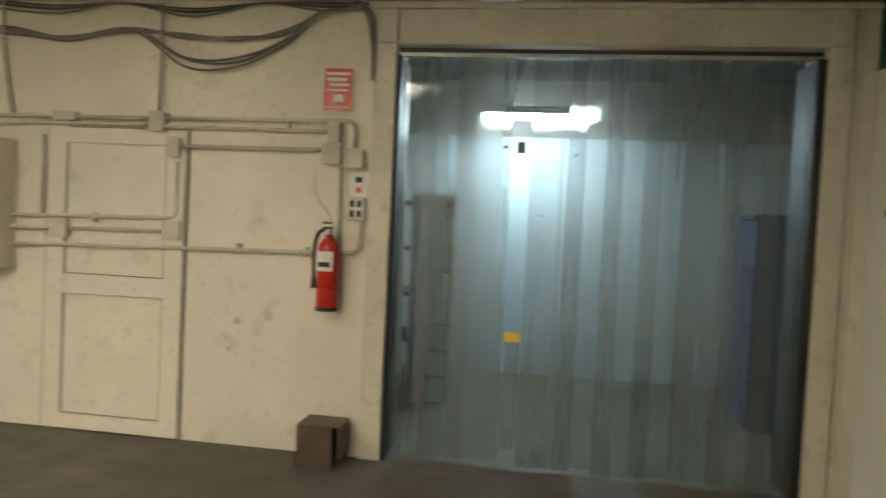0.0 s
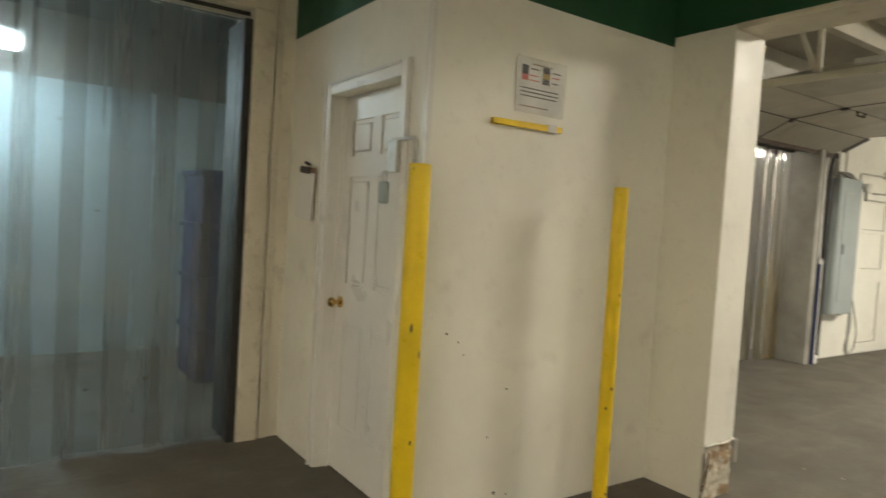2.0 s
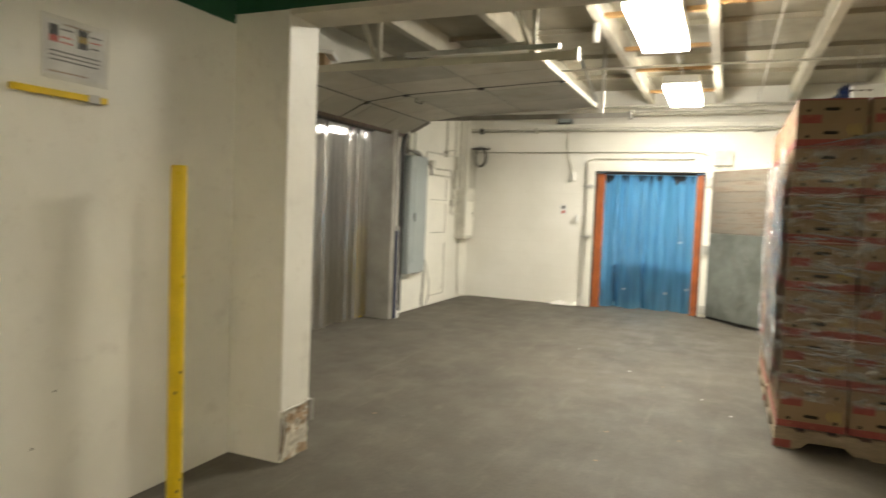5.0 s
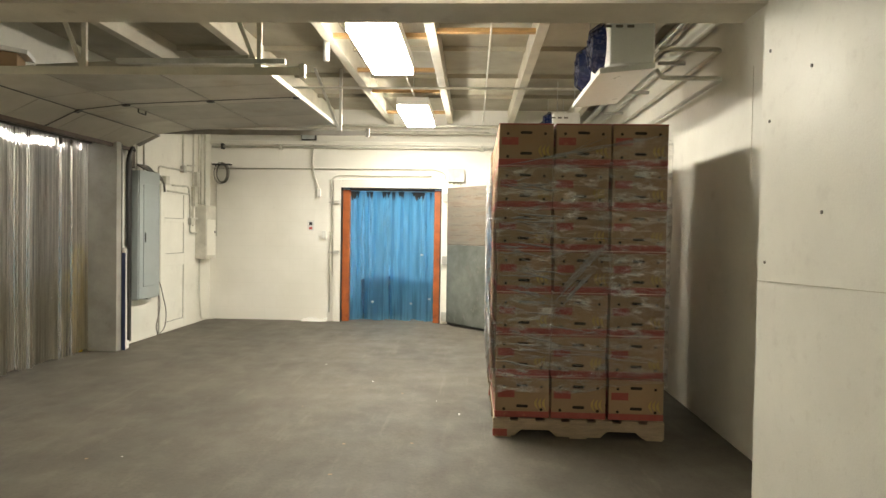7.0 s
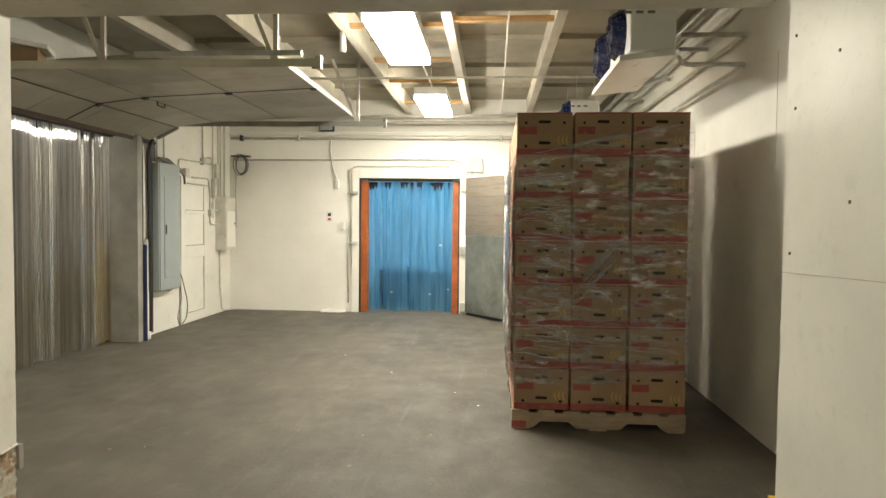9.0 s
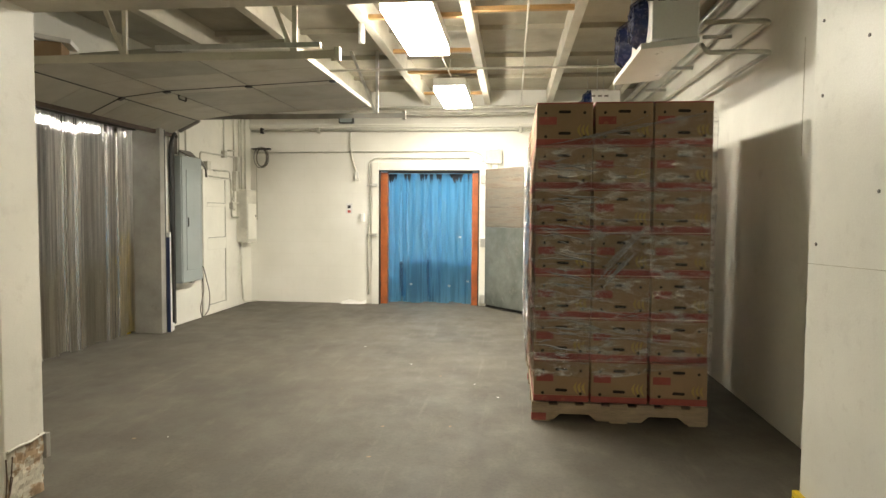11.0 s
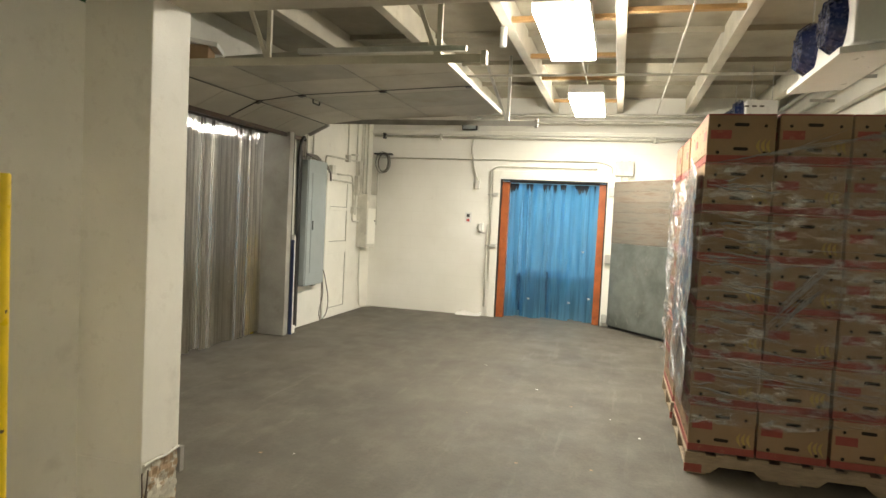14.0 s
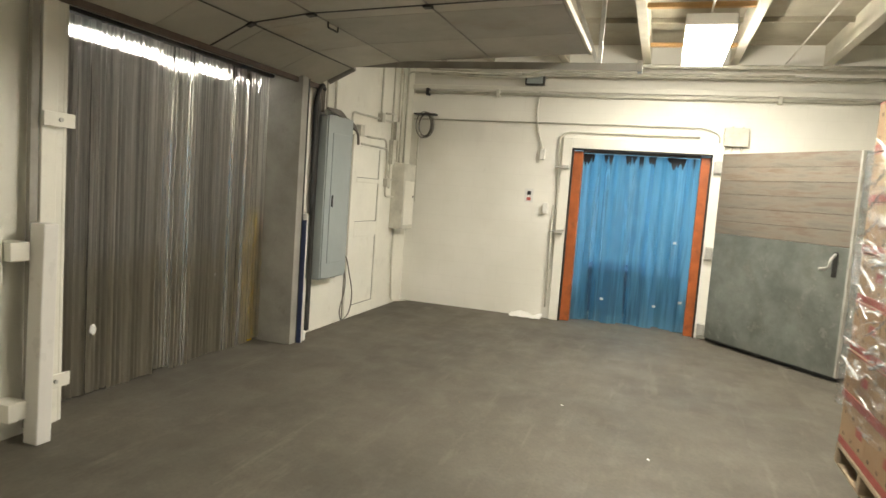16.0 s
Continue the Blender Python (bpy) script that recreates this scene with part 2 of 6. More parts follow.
M_WOOD = surface("weathered_pallet_wood", (0.34, 0.26, 0.17), 0.75, patch=0.25, patch_scale=3, grain=0.35, grain_scale=25, stretch=(6, 1, 6), stain=(0.12, 0.09, 0.06), stain_amount=0.5, relief=0.4)
M_PLANK = surface("stained_door_planks", (0.27, 0.24, 0.195), 0.5, patch=0.4, patch_scale=2.2, grain=0.3, grain_scale=30, stretch=(1, 1, 7), stain=(0.13, 0.08, 0.05), stain_scale=2.2, stain_from=0.46, stain_to=0.62, stain_amount=0.8, relief=0.3, spread=0.35)
M_SLAT = surface("raw_pine_slat", (0.50, 0.30, 0.12), 0.7, patch=0.2, patch_scale=4, grain=0.25, grain_scale=30, stretch=(8, 1, 8))
M_JOIST = surface("cream_painted_joist", (0.58, 0.54, 0.44), 0.5, patch=0.14, patch_scale=2, stain=(0.3, 0.25, 0.18), stain_scale=5, stain_amount=0.5)
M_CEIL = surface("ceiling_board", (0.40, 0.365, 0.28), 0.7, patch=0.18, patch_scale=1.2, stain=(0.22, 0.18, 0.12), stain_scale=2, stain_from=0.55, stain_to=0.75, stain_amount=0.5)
# ceiling board again, with the hall's dimness put into the colour
M_SHADECEIL = surface("shaded_ceiling_board", (0.20, 0.19, 0.16), 0.8, patch=0.2)
M_ODPANEL = surface("overhead_door_skin", (0.52, 0.49, 0.41), 0.5, patch=0.16, patch_scale=1.5, stain=(0.34, 0.25, 0.13), stain_scale=1.6, stain_from=0.56, stain_to=0.72, stain_amount=0.6, spread=0.55)
M_CARD = surface("brown_cardboard", (0.325, 0.215, 0.12), 0.8, patch=0.1, patch_scale=3, grain=0.08, grain_scale=120, stain=(0.25, 0.15, 0.08), stain_scale=8, stain_amount=0.3, spread=0.3)
M_RED = surface("red_box_print", (0.29, 0.065, 0.05), 0.7, patch=0.15, patch_scale=8, stain=(0.44, 0.28, 0.14), stain_scale=14, stain_amount=0.5)
M_BANANA = surface("yellow_box_print", (0.42, 0.30, 0.09), 0.7, patch=0.15, patch_scale=8)
M_HOLE = surface("hole_shade", (0.02, 0.015, 0.01), 0.9, patch=0.1, relief=0)
M_EXT = surface("red_cylinder_enamel", (0.50, 0.025, 0.015), 0.25, patch=0.08, relief=0.03)
M_SIGNRED = surface("red_sign_print", (0.62, 0.10, 0.07), 0.35, patch=0.1, patch_scale=8)
M_PAPER = surface("paper", (0.80, 0.79, 0.76), 0.6, patch=0.04, relief=0.05)
M_INK = surface("black_ink", (0.03, 0.03, 0.035), 0.6, relief=0)
M_PINK = surface("red_ink", (0.62, 0.12, 0.10), 0.6, relief=0)
M_BRASS = surface("polished_brass", (0.72, 0.50, 0.18), 0.2, 1.0, patch=0.1, patch_scale=20, relief=0)
M_CABLE = surface("dusty_grey_cable", (0.17, 0.155, 0.13), 0.6, patch=0.25, patch_scale=4)
M_BLACK = surface("black_rubber", (0.02, 0.02, 0.02), 0.5, patch=0.2, relief=0.05)
M_PLASTIC = surface("white_plastic", (0.78, 0.77, 0.73), 0.35, patch=0.05, relief=0.03)
M_FAN = surface("dark_blue_fan_cover", (0.012, 0.02, 0.07), 0.25, patch=0.3, patch_scale=12, relief=0.3)
M_BROWN = surface("brown_steel_box", (0.10, 0.065, 0.045), 0.5, patch=0.25, patch_scale=8, stain=(0.2, 0.15, 0.1), stain_scale=12, stain_amount=0.4)
M_ORANGE = surface("rust_orange_paint", (0.40, 0.105, 0.025), 0.5, patch=0.25, patch_scale=5, stain=(0.14, 0.05, 0.02), stain_scale=7, stain_from=0.55, stain_to=0.7, stain_amount=0.7)
M_COLD = surface("cold_room_panel", (0.40, 0.47, 0.49), 0.4, patch=0.06, relief=0.05)
# dark panel colour that carries the shade of the store and dock
M_SHADEROOM = surface("shade_tinted_panel", (0.22, 0.21, 0.19), 0.7, patch=0.15)
# pale panel whose colour carries the cooler's blue light
M_BLUELITROOM = surface("blue_light_tinted_panel", (0.55, 0.72, 0.82), 0.5, patch=0.06)
M_NAVY = surface("dark_blue_crate", (0.03, 0.045, 0.11), 0.5, patch=0.2)
M_TUBE = glow("hall_tube", (1.0, 0.90, 0.72), HALL_POWER)
M_LAMP = glow("hanging_lamp_tubes", (1.0, 0.94, 0.80), LAMP_POWER)
M_COLDTUBE = glow("cold_tube", (0.72, 0.93, 1.0), COLD_POWER)
M_BLUETUBE = glow("blue_side_tube", (0.75, 0.92, 1.0), BLUE_POWER)
M_PVC = film("clear_pvc_strip", (0.27, 0.275, 0.26), 0.66, 0.09, 0.25, (1.2, 1.2, 0.06), 0.06, tinted=0.2, vary=0.07, blur=0.35, coat=0.05, dim=0.9, differ=0.15)
M_RIB = film("ribbed_grey_pvc", (0.47, 0.44, 0.39), 0.23, 0.14, 0.30, (8, 8, 0.04), 0.10, low=0.92, gloss=1.4, tinted=0.3, vary=0.23, blur=0.5, coat=0.15, differ=0.5, grime=(0.21, 0.18, 0.11))
M_BLUEPVC = film("blue_pvc_strip", (0.16, 0.47, 0.68), 0.58, 0.14, 0.5, (2.2, 2.2, 0.10), 0.2, vary=0.28, tinted=0.55, blur=0.4, coat=0.08, differ=0.5)
M_DOCKTUBE = glow("dock_tube", (1.0, 0.96, 0.88), 30.0)
M_SMEAR = surface("black_smear", (0.015, 0.017, 0.02), 0.5, relief=0)


def wrap_film():
    """Thin clear wrap: wrinkled, with paler gathered ridges and sharp glints."""
    m, nt, b, out = nodes_of("stretch_wrap")
    geo = nt.nodes.new("ShaderNodeNewGeometry").outputs["Position"]
    mp = nt.nodes.new("ShaderNodeMapping")
    mp.inputs["Rotation"].default_value = (radians(30), 0, 0)
    mp.inputs["Scale"].default_value = (1.0, 1.1, 3.6)
    nt.links.new(geo, mp.inputs[0])
    fold = noise_of(nt, mp.outputs[0], 5.0, 8, 0.72)
    area = noise_of(nt, geo, 2.2, 3, 0.5)
    b.inputs["Base Color"].default_value = (0.80, 0.78, 0.76, 1)
    b.inputs["Roughness"].default_value = 0.12
    b.inputs["Specular IOR Level"].default_value = 0.8
    bump(nt, b, fold, 1.0, 0.035)
    see = nt.nodes.new("ShaderNodeBsdfTransparent")
    see.inputs[0].default_value = (0.96, 0.95, 0.94, 1)
    glint = nt.nodes.new("ShaderNodeBsdfGlossy")
    glint.inputs["Roughness"].default_value = 0.2
    nt.links.new(b.inputs["Normal"].links[0].from_socket, glint.inputs["Normal"])
    skin = nt.nodes.new("ShaderNodeMixShader")
    skin.inputs[0].default_value = 0.7
    nt.links.new(b.outputs[0], skin.inputs[1])
    nt.links.new(glint.outputs[0], skin.inputs[2])
    mul = nt.nodes.new("ShaderNodeMath")
    mul.operation = "MULTIPLY"
    nt.links.new(ramp(nt, fold, 0.49, 0.62, 0.10, 0.9), mul.inputs[0])
    nt.links.new(ramp(nt, area, 0.35, 0.55, 0.5, 1.0), mul.inputs[1])
    mix = nt.nodes.new("ShaderNodeMixShader")
    nt.links.new(mul.outputs[0], mix.inputs[0])
    nt.links.new(see.outputs[0], mix.inputs[1])
    nt.links.new(skin.outputs[0], mix.inputs[2])
    nt.links.new(mix.outputs[0], out.inputs[0])
    return m


M_WRAP = wrap_film()


def fold_film():
    """Film gathered into ridges: half clear, half a bright broken shine."""
    m, nt, b, out = nodes_of("gathered_wrap")
    geo = nt.nodes.new("ShaderNodeNewGeometry").outputs["Position"]
    b.inputs["Base Color"].default_value = (0.82, 0.81, 0.80, 1)
    b.inputs["Roughness"].default_value = 0.2
    bump(nt, b, noise_of(nt, geo, 60.0, 3), 0.8, 0.02)
    glint = nt.nodes.new("ShaderNodeBsdfGlossy")
    glint.inputs["Roughness"].default_value = 0.14
    nt.links.new(b.inputs["Normal"].links[0].from_socket, glint.inputs["Normal"])
    skin = nt.nodes.new("ShaderNodeMixShader")
    skin.inputs[0].default_value = 0.55
    nt.links.new(b.outputs[0], skin.inputs[1])
    nt.links.new(glint.outputs[0], skin.inputs[2])
    see = nt.nodes.new("ShaderNodeBsdfTransparent")
    mix = nt.nodes.new("ShaderNodeMixShader")
    mix.inputs[0].default_value = 0.75
    nt.links.new(see.outputs[0], mix.inputs[1])
    nt.links.new(skin.outputs[0], mix.inputs[2])
    nt.links.new(mix.outputs[0], out.inputs[0])
    return m


M_FOLD = fold_film()
M_VEIL = film("loose_wrap_sheet", (0.80, 0.78, 0.75), 0.74, 0.16, 0.3, (1, 1, 1), 0.6, gloss=1.5, tinted=0.1, vary=0.2, coat=0.13, sheen=1.8)
M_POUCH = film("clear_pouch", (0.8, 0.8, 0.8), 0.80, 0.08, 0.1, (1, 1, 1), 0.5)


def concrete():
    m, nt, b, out = nodes_of("worn_concrete")
    geo = nt.nodes.new("ShaderNodeNewGeometry").outputs["Position"]
    c = blend(nt, ramp(nt, noise_of(nt, geo, 0.7, 6, 0.62), 0.35, 0.68, 0, 1), (0.078, 0.069, 0.052), (0.128, 0.113, 0.086))
    c = blend(nt, ramp(nt, noise_of(nt, geo, 5.0, 6, 0.65, (0.8, 1.2, 1)), 0.5, 0.75, 0, 0.3), c, (0.202, 0.176, 0.143))
    c = blend(nt, ramp(nt, noise_of(nt, geo, 2.2, 8, 0.7, (0.4, 2.6, 1)), 0.57, 0.70, 0, 0.42), c, (0.185, 0.164, 0.130))
    c = blend(nt, ramp(nt, noise_of(nt, geo, 1.6, 7, 0.68, (0.22, 3.4, 1)), 0.61, 0.68, 0, 0.3), c, (0.218, 0.197, 0.160))
    c = blend(nt, ramp(nt, noise_of(nt, geo, 1.1, 6, 0.6, (0.5, 1.8, 1)), 0.58, 0.72, 0, 0.45), c, (0.059, 0.050, 0.040))
    c = blend(nt, ramp(nt, noise_of(nt, geo, 45.0, 4), 0.45, 0.72, 0, 0.3), c, (0.050, 0.044, 0.035))
    c = blend(nt, ramp(nt, noise_of(nt, geo, 3.1, 8, 0.7), 0.66, 0.7, 0, 0.45), c, (0.046, 0.039, 0.032))
    nt.links.new(c, b.inputs["Base Color"])
    nt.links.new(ramp(nt, noise_of(nt, geo, 3.0, 5), 0.3, 0.7, 0.58, 0.82), b.inputs["Roughness"])
    bump(nt, b, noise_of(nt, geo, 30.0, 6), 0.25, 0.006)
    return m


def block_wall():
    """White paint over concrete blocks, their joints just showing."""
    m, nt, b, out = nodes_of("painted_blockwork")
    geo = nt.nodes.new("ShaderNodeNewGeometry").outputs["Position"]
    mp = nt.nodes.new("ShaderNodeMapping")
    mp.inputs["Rotation"].default_value = (radians(90), 0, radians(90))
    nt.links.new(geo, mp.inputs[0])
    br = nt.nodes.new("ShaderNodeTexBrick")
    br.inputs["Scale"].default_value = 1.0
    br.inputs["Mortar Size"].default_value, br.inputs["Brick Width"].default_value, br.inputs["Row Height"].default_value = 0.006, 0.4, 0.2
    br.inputs["Color1"].default_value = br.inputs["Color2"].default_value = (1, 1, 1, 1)
    br.inputs["Mortar"].default_value = (0, 0, 0, 1)
    sep = nt.nodes.new("ShaderNodeSeparateXYZ")
    nt.links.new(geo, sep.inputs[0])
    com = nt.nodes.new("ShaderNodeCombineXYZ")
    nt.links.new(sep.outputs[1], com.inputs[0])
    nt.links.new(sep.outputs[2], com.inputs[1])
    nt.links.new(com.outputs[0], br.inputs["Vector"])
    c = blend(nt, ramp(nt, noise_of(nt, geo, 1.0, 5), 0.35, 0.65, 0, 1), (0.78, 0.76, 0.69), (0.86, 0.84, 0.78))
    c = blend(nt, ramp(nt, br.outputs["Color"], 0, 1, 0.05, 0), c, (0.45, 0.42, 0.36))
    c = blend(nt, ramp(nt, noise_of(nt, geo, 3.0, 8, 0.7), 0.66, 0.78, 0, 0.4), c, (0.42, 0.38, 0.32))
    nt.links.new(c, b.inputs["Base Color"])
    b.inputs["Roughness"].default_value = 0.55
    bump(nt, b, br.outputs["Color"], 0.12, 0.004)
    return m


M_FLOOR = concrete()
M_BLOCK = block_wall()

# ---- structure ----
def setting(name, bm, material, label, category):
    return tagged(part(name, bm, material), label, category, kind="structure")


setting("floor", box((-6, 16, -4, 8.5, -0.2, 0.0)), M_FLOOR, "worn grey-brown concrete floor with scuffs and pale scrapes", "floor")
setting("wall_north", box((-5, 0.07, NY, NY + T, 0, CEIL), (0.07, 2.512, NY, NY + T, 2.56, CEIL), (2.512, 4.66, NY, NY + T, 0, CEIL)                          ),
        M_WALL, "cream painted wall with scuffs and a wide curtained opening", "wall")
setting("wall_north_room", box((4.66, 6.62, NY, NY + T, 0, CEIL), (6.62, 9.0, NY, NY + T, 2.46, CEIL), (9.0, 12.4, NY, NY + T, 0, CEIL)),
        M_WHITE, "white painted wall with conduits and a wide overhead door opening", "wall")
D0, D1, DTOP = 0.135, 1.755, 2.165
setting("wall_east", box((EX, EX + T, D1, NY, 0, CEIL), (EX, EX + T, SY, D0, 0, CEIL), (EX, EX + T, D0, D1, DTOP, CEIL)),
        M_BLOCK, "white painted concrete block wall with a cooler doorway", "wall")
setting("wall_south", box((4.42, EX + T, SY - T, SY, 0, CEIL)), M_WHITE, "white painted wall behind the pallet of cartons", "wall")
setting("wall_pier", box((-5, 4.42, SY - T, PIER, 0, CEIL)), M_WHITE, "white rough painted wall beside the wide opening", "wall")
setting("wall_west", box((-5.3, -5, SY - T, NY + T, 0, CEIL)), M_WALL, "cream painted end wall of the hall", "wall")
setting("ceiling_hall", box((-5.3, 4.39, SY - T, NY + T, CEIL, CEIL + 0.15)), M_SHADECEIL, "hall ceiling with dimness put into its colour", "ceiling")
setting("ceiling_room", box((4.39, EX + T, SY - T, NY + T, CEIL, CEIL + 0.15)), M_CEIL, "yellowed ceiling boards between painted joists", "ceiling")

# office block in the corner, white below and dark green above
DB0, DB1, DBT = 2.60, 3.335, 2.035
setting("wall_office_west", box((OX, OX + 0.12, OY, DB0, 0, 2.44), (OX, OX + 0.12, DB1, NY - 0.002, 0, 2.44), (OX, OX + 0.12, DB0, DB1, DBT, 2.44)),
        M_WHITE, "white painted office wall with a panelled door", "wall")
setting("wall_office_south", box((OX + 0.12, 4.396, OY, OY + 0.12, 0, 2.44)), M_WHITE, "white painted office wall with scuff marks and dents", "wall")
setting("wall_office_east", box((4.55, 4.66, OY + 0.002, NY - 0.002, 0, CEIL)), M_WHITE, "white painted side of the office", "wall")
setting("wall_office_upper", box((OX, OX + 0.12, OY, NY - 0.002, 2.44, CEIL), (OX + 0.12, 4.39, OY, OY + 0.12, 2.44, CEIL)),
        M_GREEN, "dark green upper wall above the office", "wall")
setting("lintel", box((4.39, 4.66, PIER, 2.03, 2.465, 2.495)), M_JOIST, "cream painted beam over the wide opening", "beam")
setting("wall_over_opening", box((4.39, 4.66, PIER, OY, 2.495, CEIL)), M_GREEN, "dark green wall above the beam", "wall")
setting("trim_office_corner", box((OX - 0.004, OX + 0.022, OY - 0.006, OY + 0.02, 0, 2.44)), M_DOOR, "white corner bead of the office", "trim")

# pillar with a broken, patched foot
pillar = setting("pillar", box((4.39, 4.66, 2.03, OY + 0.1, 0.30, 2.494), (4.395, 4.655, 2.04, OY + 0.1, 0, 0.30), bevel=0.006), M_WHITE,
                 "white painted square pillar with a broken patched foot", "pillar")
M_PATCH = surface("bare_patch_plaster", (0.58, 0.54, 0.44), 0.8, patch=0.25, patch_scale=10, grain=0.15, stain=(0.30, 0.19, 0.10), stain_scale=9, stain_from=0.50, stain_to=0.54, stain_amount=0.85, relief=0.6, scuff=(0.08, 0.06, 0.05), scuff_scale=20.0, scuff_amount=0.8)
rnd = random.Random(4)
bmp = sheet(10, 12, lambda u, v: Vector((4.402 + 0.25 * u, 2.030 + rnd.uniform(-0.006, 0.006), 0.004 + 0.29 * v + (rnd.uniform(-0.02, 0.02) if v > 0.9 else 0))))
part("broken_patch", bmp, M_PATCH, pillar, "broken bare plaster patch")
part("torn_edge", sweep([(4.40, 2.022, 0.295), (4.47, 2.018, 0.305), (4.55, 2.02, 0.298), (4.652, 2.022, 0.31)], 0.006, 6), M_WHITE, pillar, "lifted white edge of the paint skin")
part("plate", box((4.662, 4.695, 2.02, 2.07, 0.17, 0.30), bevel=0.004), M_JAMB, pillar, "grey metal fitting")
for k, (x, z0, z1, lean) in enumerate([(4.388, 0.06, 0.26, 0.01), (4.388, 0.02, 0.16, 0.05), (4.41, 0.10, 0.26, 0.03)]):
    part("splinter", sweep([(x, 2.028, z0), (x + lean * 0.4, 2.022, (z0 + z1) / 2), (x + lean, 2.03, z1)], 0.0035, 6), M_BROWN, pillar, "dark torn splinter")

# cool store behind the clear curtain
setting("wall_store_back", box((-1.6, 4.2, 6.75, 6.95, 0, 2.42)), M_COLD, "pale wall of the cold store", "wall")
# same wall above the lamp and the ceiling, shade painted in as darker colour
setting("wall_store_upper", box((-1.6, 4.2, 6.75, 6.95, 2.42, 3.0)), M_SHADEROOM, "upper wall of the cold store with shade put into its colour", "wall")
setting("wall_store_sides", box((-1.8, -1.6, NY + T, 7.8, 0, 3.0), (4.2, 4.4, NY + T, 7.8, 0, 3.0)), M_COLD, "pale side walls of the cold store", "wall")
setting("ceiling_store", box((-1.8, 4.4, NY + T, 7.8, 3.0, 3.15)), M_SHADEROOM, "ceiling of the cold store with shade put into its colour", "ceiling")
# dock behind the ribbed curtain, its dimness put into the wall colour
setting("wall_dock", box((4.6, 11, 7.0, 7.2, 0, 3.0), (4.4, 4.6, NY + T, 7.2, 0, 3.0), (11, 11.2, NY + T, 7.2, 0, 3.0)), M_SHADEROOM, "dock walls with dimness put into their colour", "wall")
setting("ceiling_dock", box((4.4, 11.2, NY + T, 7.2, 3.0, 3.15)), M_SHADEROOM, "dock ceiling with dimness put into its colour", "ceiling")
# cooler behind the blue curtain
setting("wall_cooler", box((15.4, 15.6, -1.2, 3.2, 0, 2.9), (EX + T, 15.6, -1.4, -1.2, 0, 2.9), (EX + T, 15.6, 3.2, 3.4, 0, 2.9)), M_BLUELITROOM, "pale cooler walls with blue light put into their colour", "wall")
setting("ceiling_cooler", box((EX + T, 15.6, -1.4, 3.4, 2.9, 3.05)), M_BLUELITROOM, "pale cooler ceiling with blue light put into its colour", "ceiling")

# joists and cross pieces
JOISTS = (2.88, 1.93, 0.97, 0.02, -0.94, -1.88)
for y in JOISTS:
    tagged(part("ceiling_joist", box((4.66, EX, y - 0.045, y + 0.045, 3.20, CEIL), bevel=0.004), M_JOIST), "cream painted ceiling joist", "joist", "ceiling joists", "structure")
for x in (6.05, 7.25, 8.45, 9.65, 10.85):
    for a, b in zip(JOISTS, JOISTS[1:]):
        tagged(part("ceiling_batten", box((x - 0.02, x + 0.02, b + 0.045, a - 0.045, 3.37, CEIL)), M_CEIL), "thin batten across the ceiling boards", "batten", "ceiling battens", "structure")
for x, a, b in ((6.65, 0.065, 0.925), (7.45, 0.065, 0.925), (8.7, 0.065, 0.925), (9.75, 0.065, 0.925), (11.2, 0.065, 0.925), (7.3, -0.895, -0.025), (6.3, -1.835, -0.985)):
    tagged(part("pine_slat", box((x - 0.03, x + 0.03, a, b, 3.215, 3.255), bevel=0.003), M_SLAT), "raw pine slat nailed between the joists", "slat", "pine slats", "structure")


# ---- lamps ----
def hanging_lamp(x0, x1, y, z):
    t = thing("hanging_lamp", ((x0 + x1) / 2, y, z), "bright white fluorescent fixture hung on chains from the ceiling", "lamp", "hanging lamps")
    part("housing", box((x0, x1, y - 0.20, y + 0.20, z, z + 0.10), bevel=0.012), M_PLASTIC, t)
    part("diffuser", box((x0 + 0.01, x1 - 0.01, y - 0.19, y + 0.19, z - 0.05, z - 0.004)), M_LAMP, t, "glowing diffuser")
    for x in (x0 + 0.15, x1 - 0.15):
        part("chain", rod((x, y, z + 0.1), (x, y, CEIL), 0.006, 6), M_STEEL, t)


hanging_lamp(6.42, 7.86, 0.42, 3.03)
hanging_lamp(9.6, 11.0, 0.40, 3.03)


def ceiling_fixture(x, y, z, length, material, name, label):
    t = thing(name, (x, y, z), label, "lamp")
    part("housing", box((x - length / 2, x + length / 2, y - 0.08, y + 0.08, z, z + 0.06), bevel=0.008), M_GREYPAINT, t)
    for dy in (-0.04, 0.04):
        part("tube", rod((x - length / 2 + 0.03, y + dy, z - 0.02), (x + length / 2 - 0.03, y + dy, z - 0.02), 0.019, 10), material, t, "glowing tube")
    for dx in (-1, 1):
        part("tube_holder", box((x + dx * length / 2 - 0.02, x + dx * length / 2 + 0.02, y - 0.07, y + 0.07, z - 0.04, z)), M_PLASTIC, t)
    return t


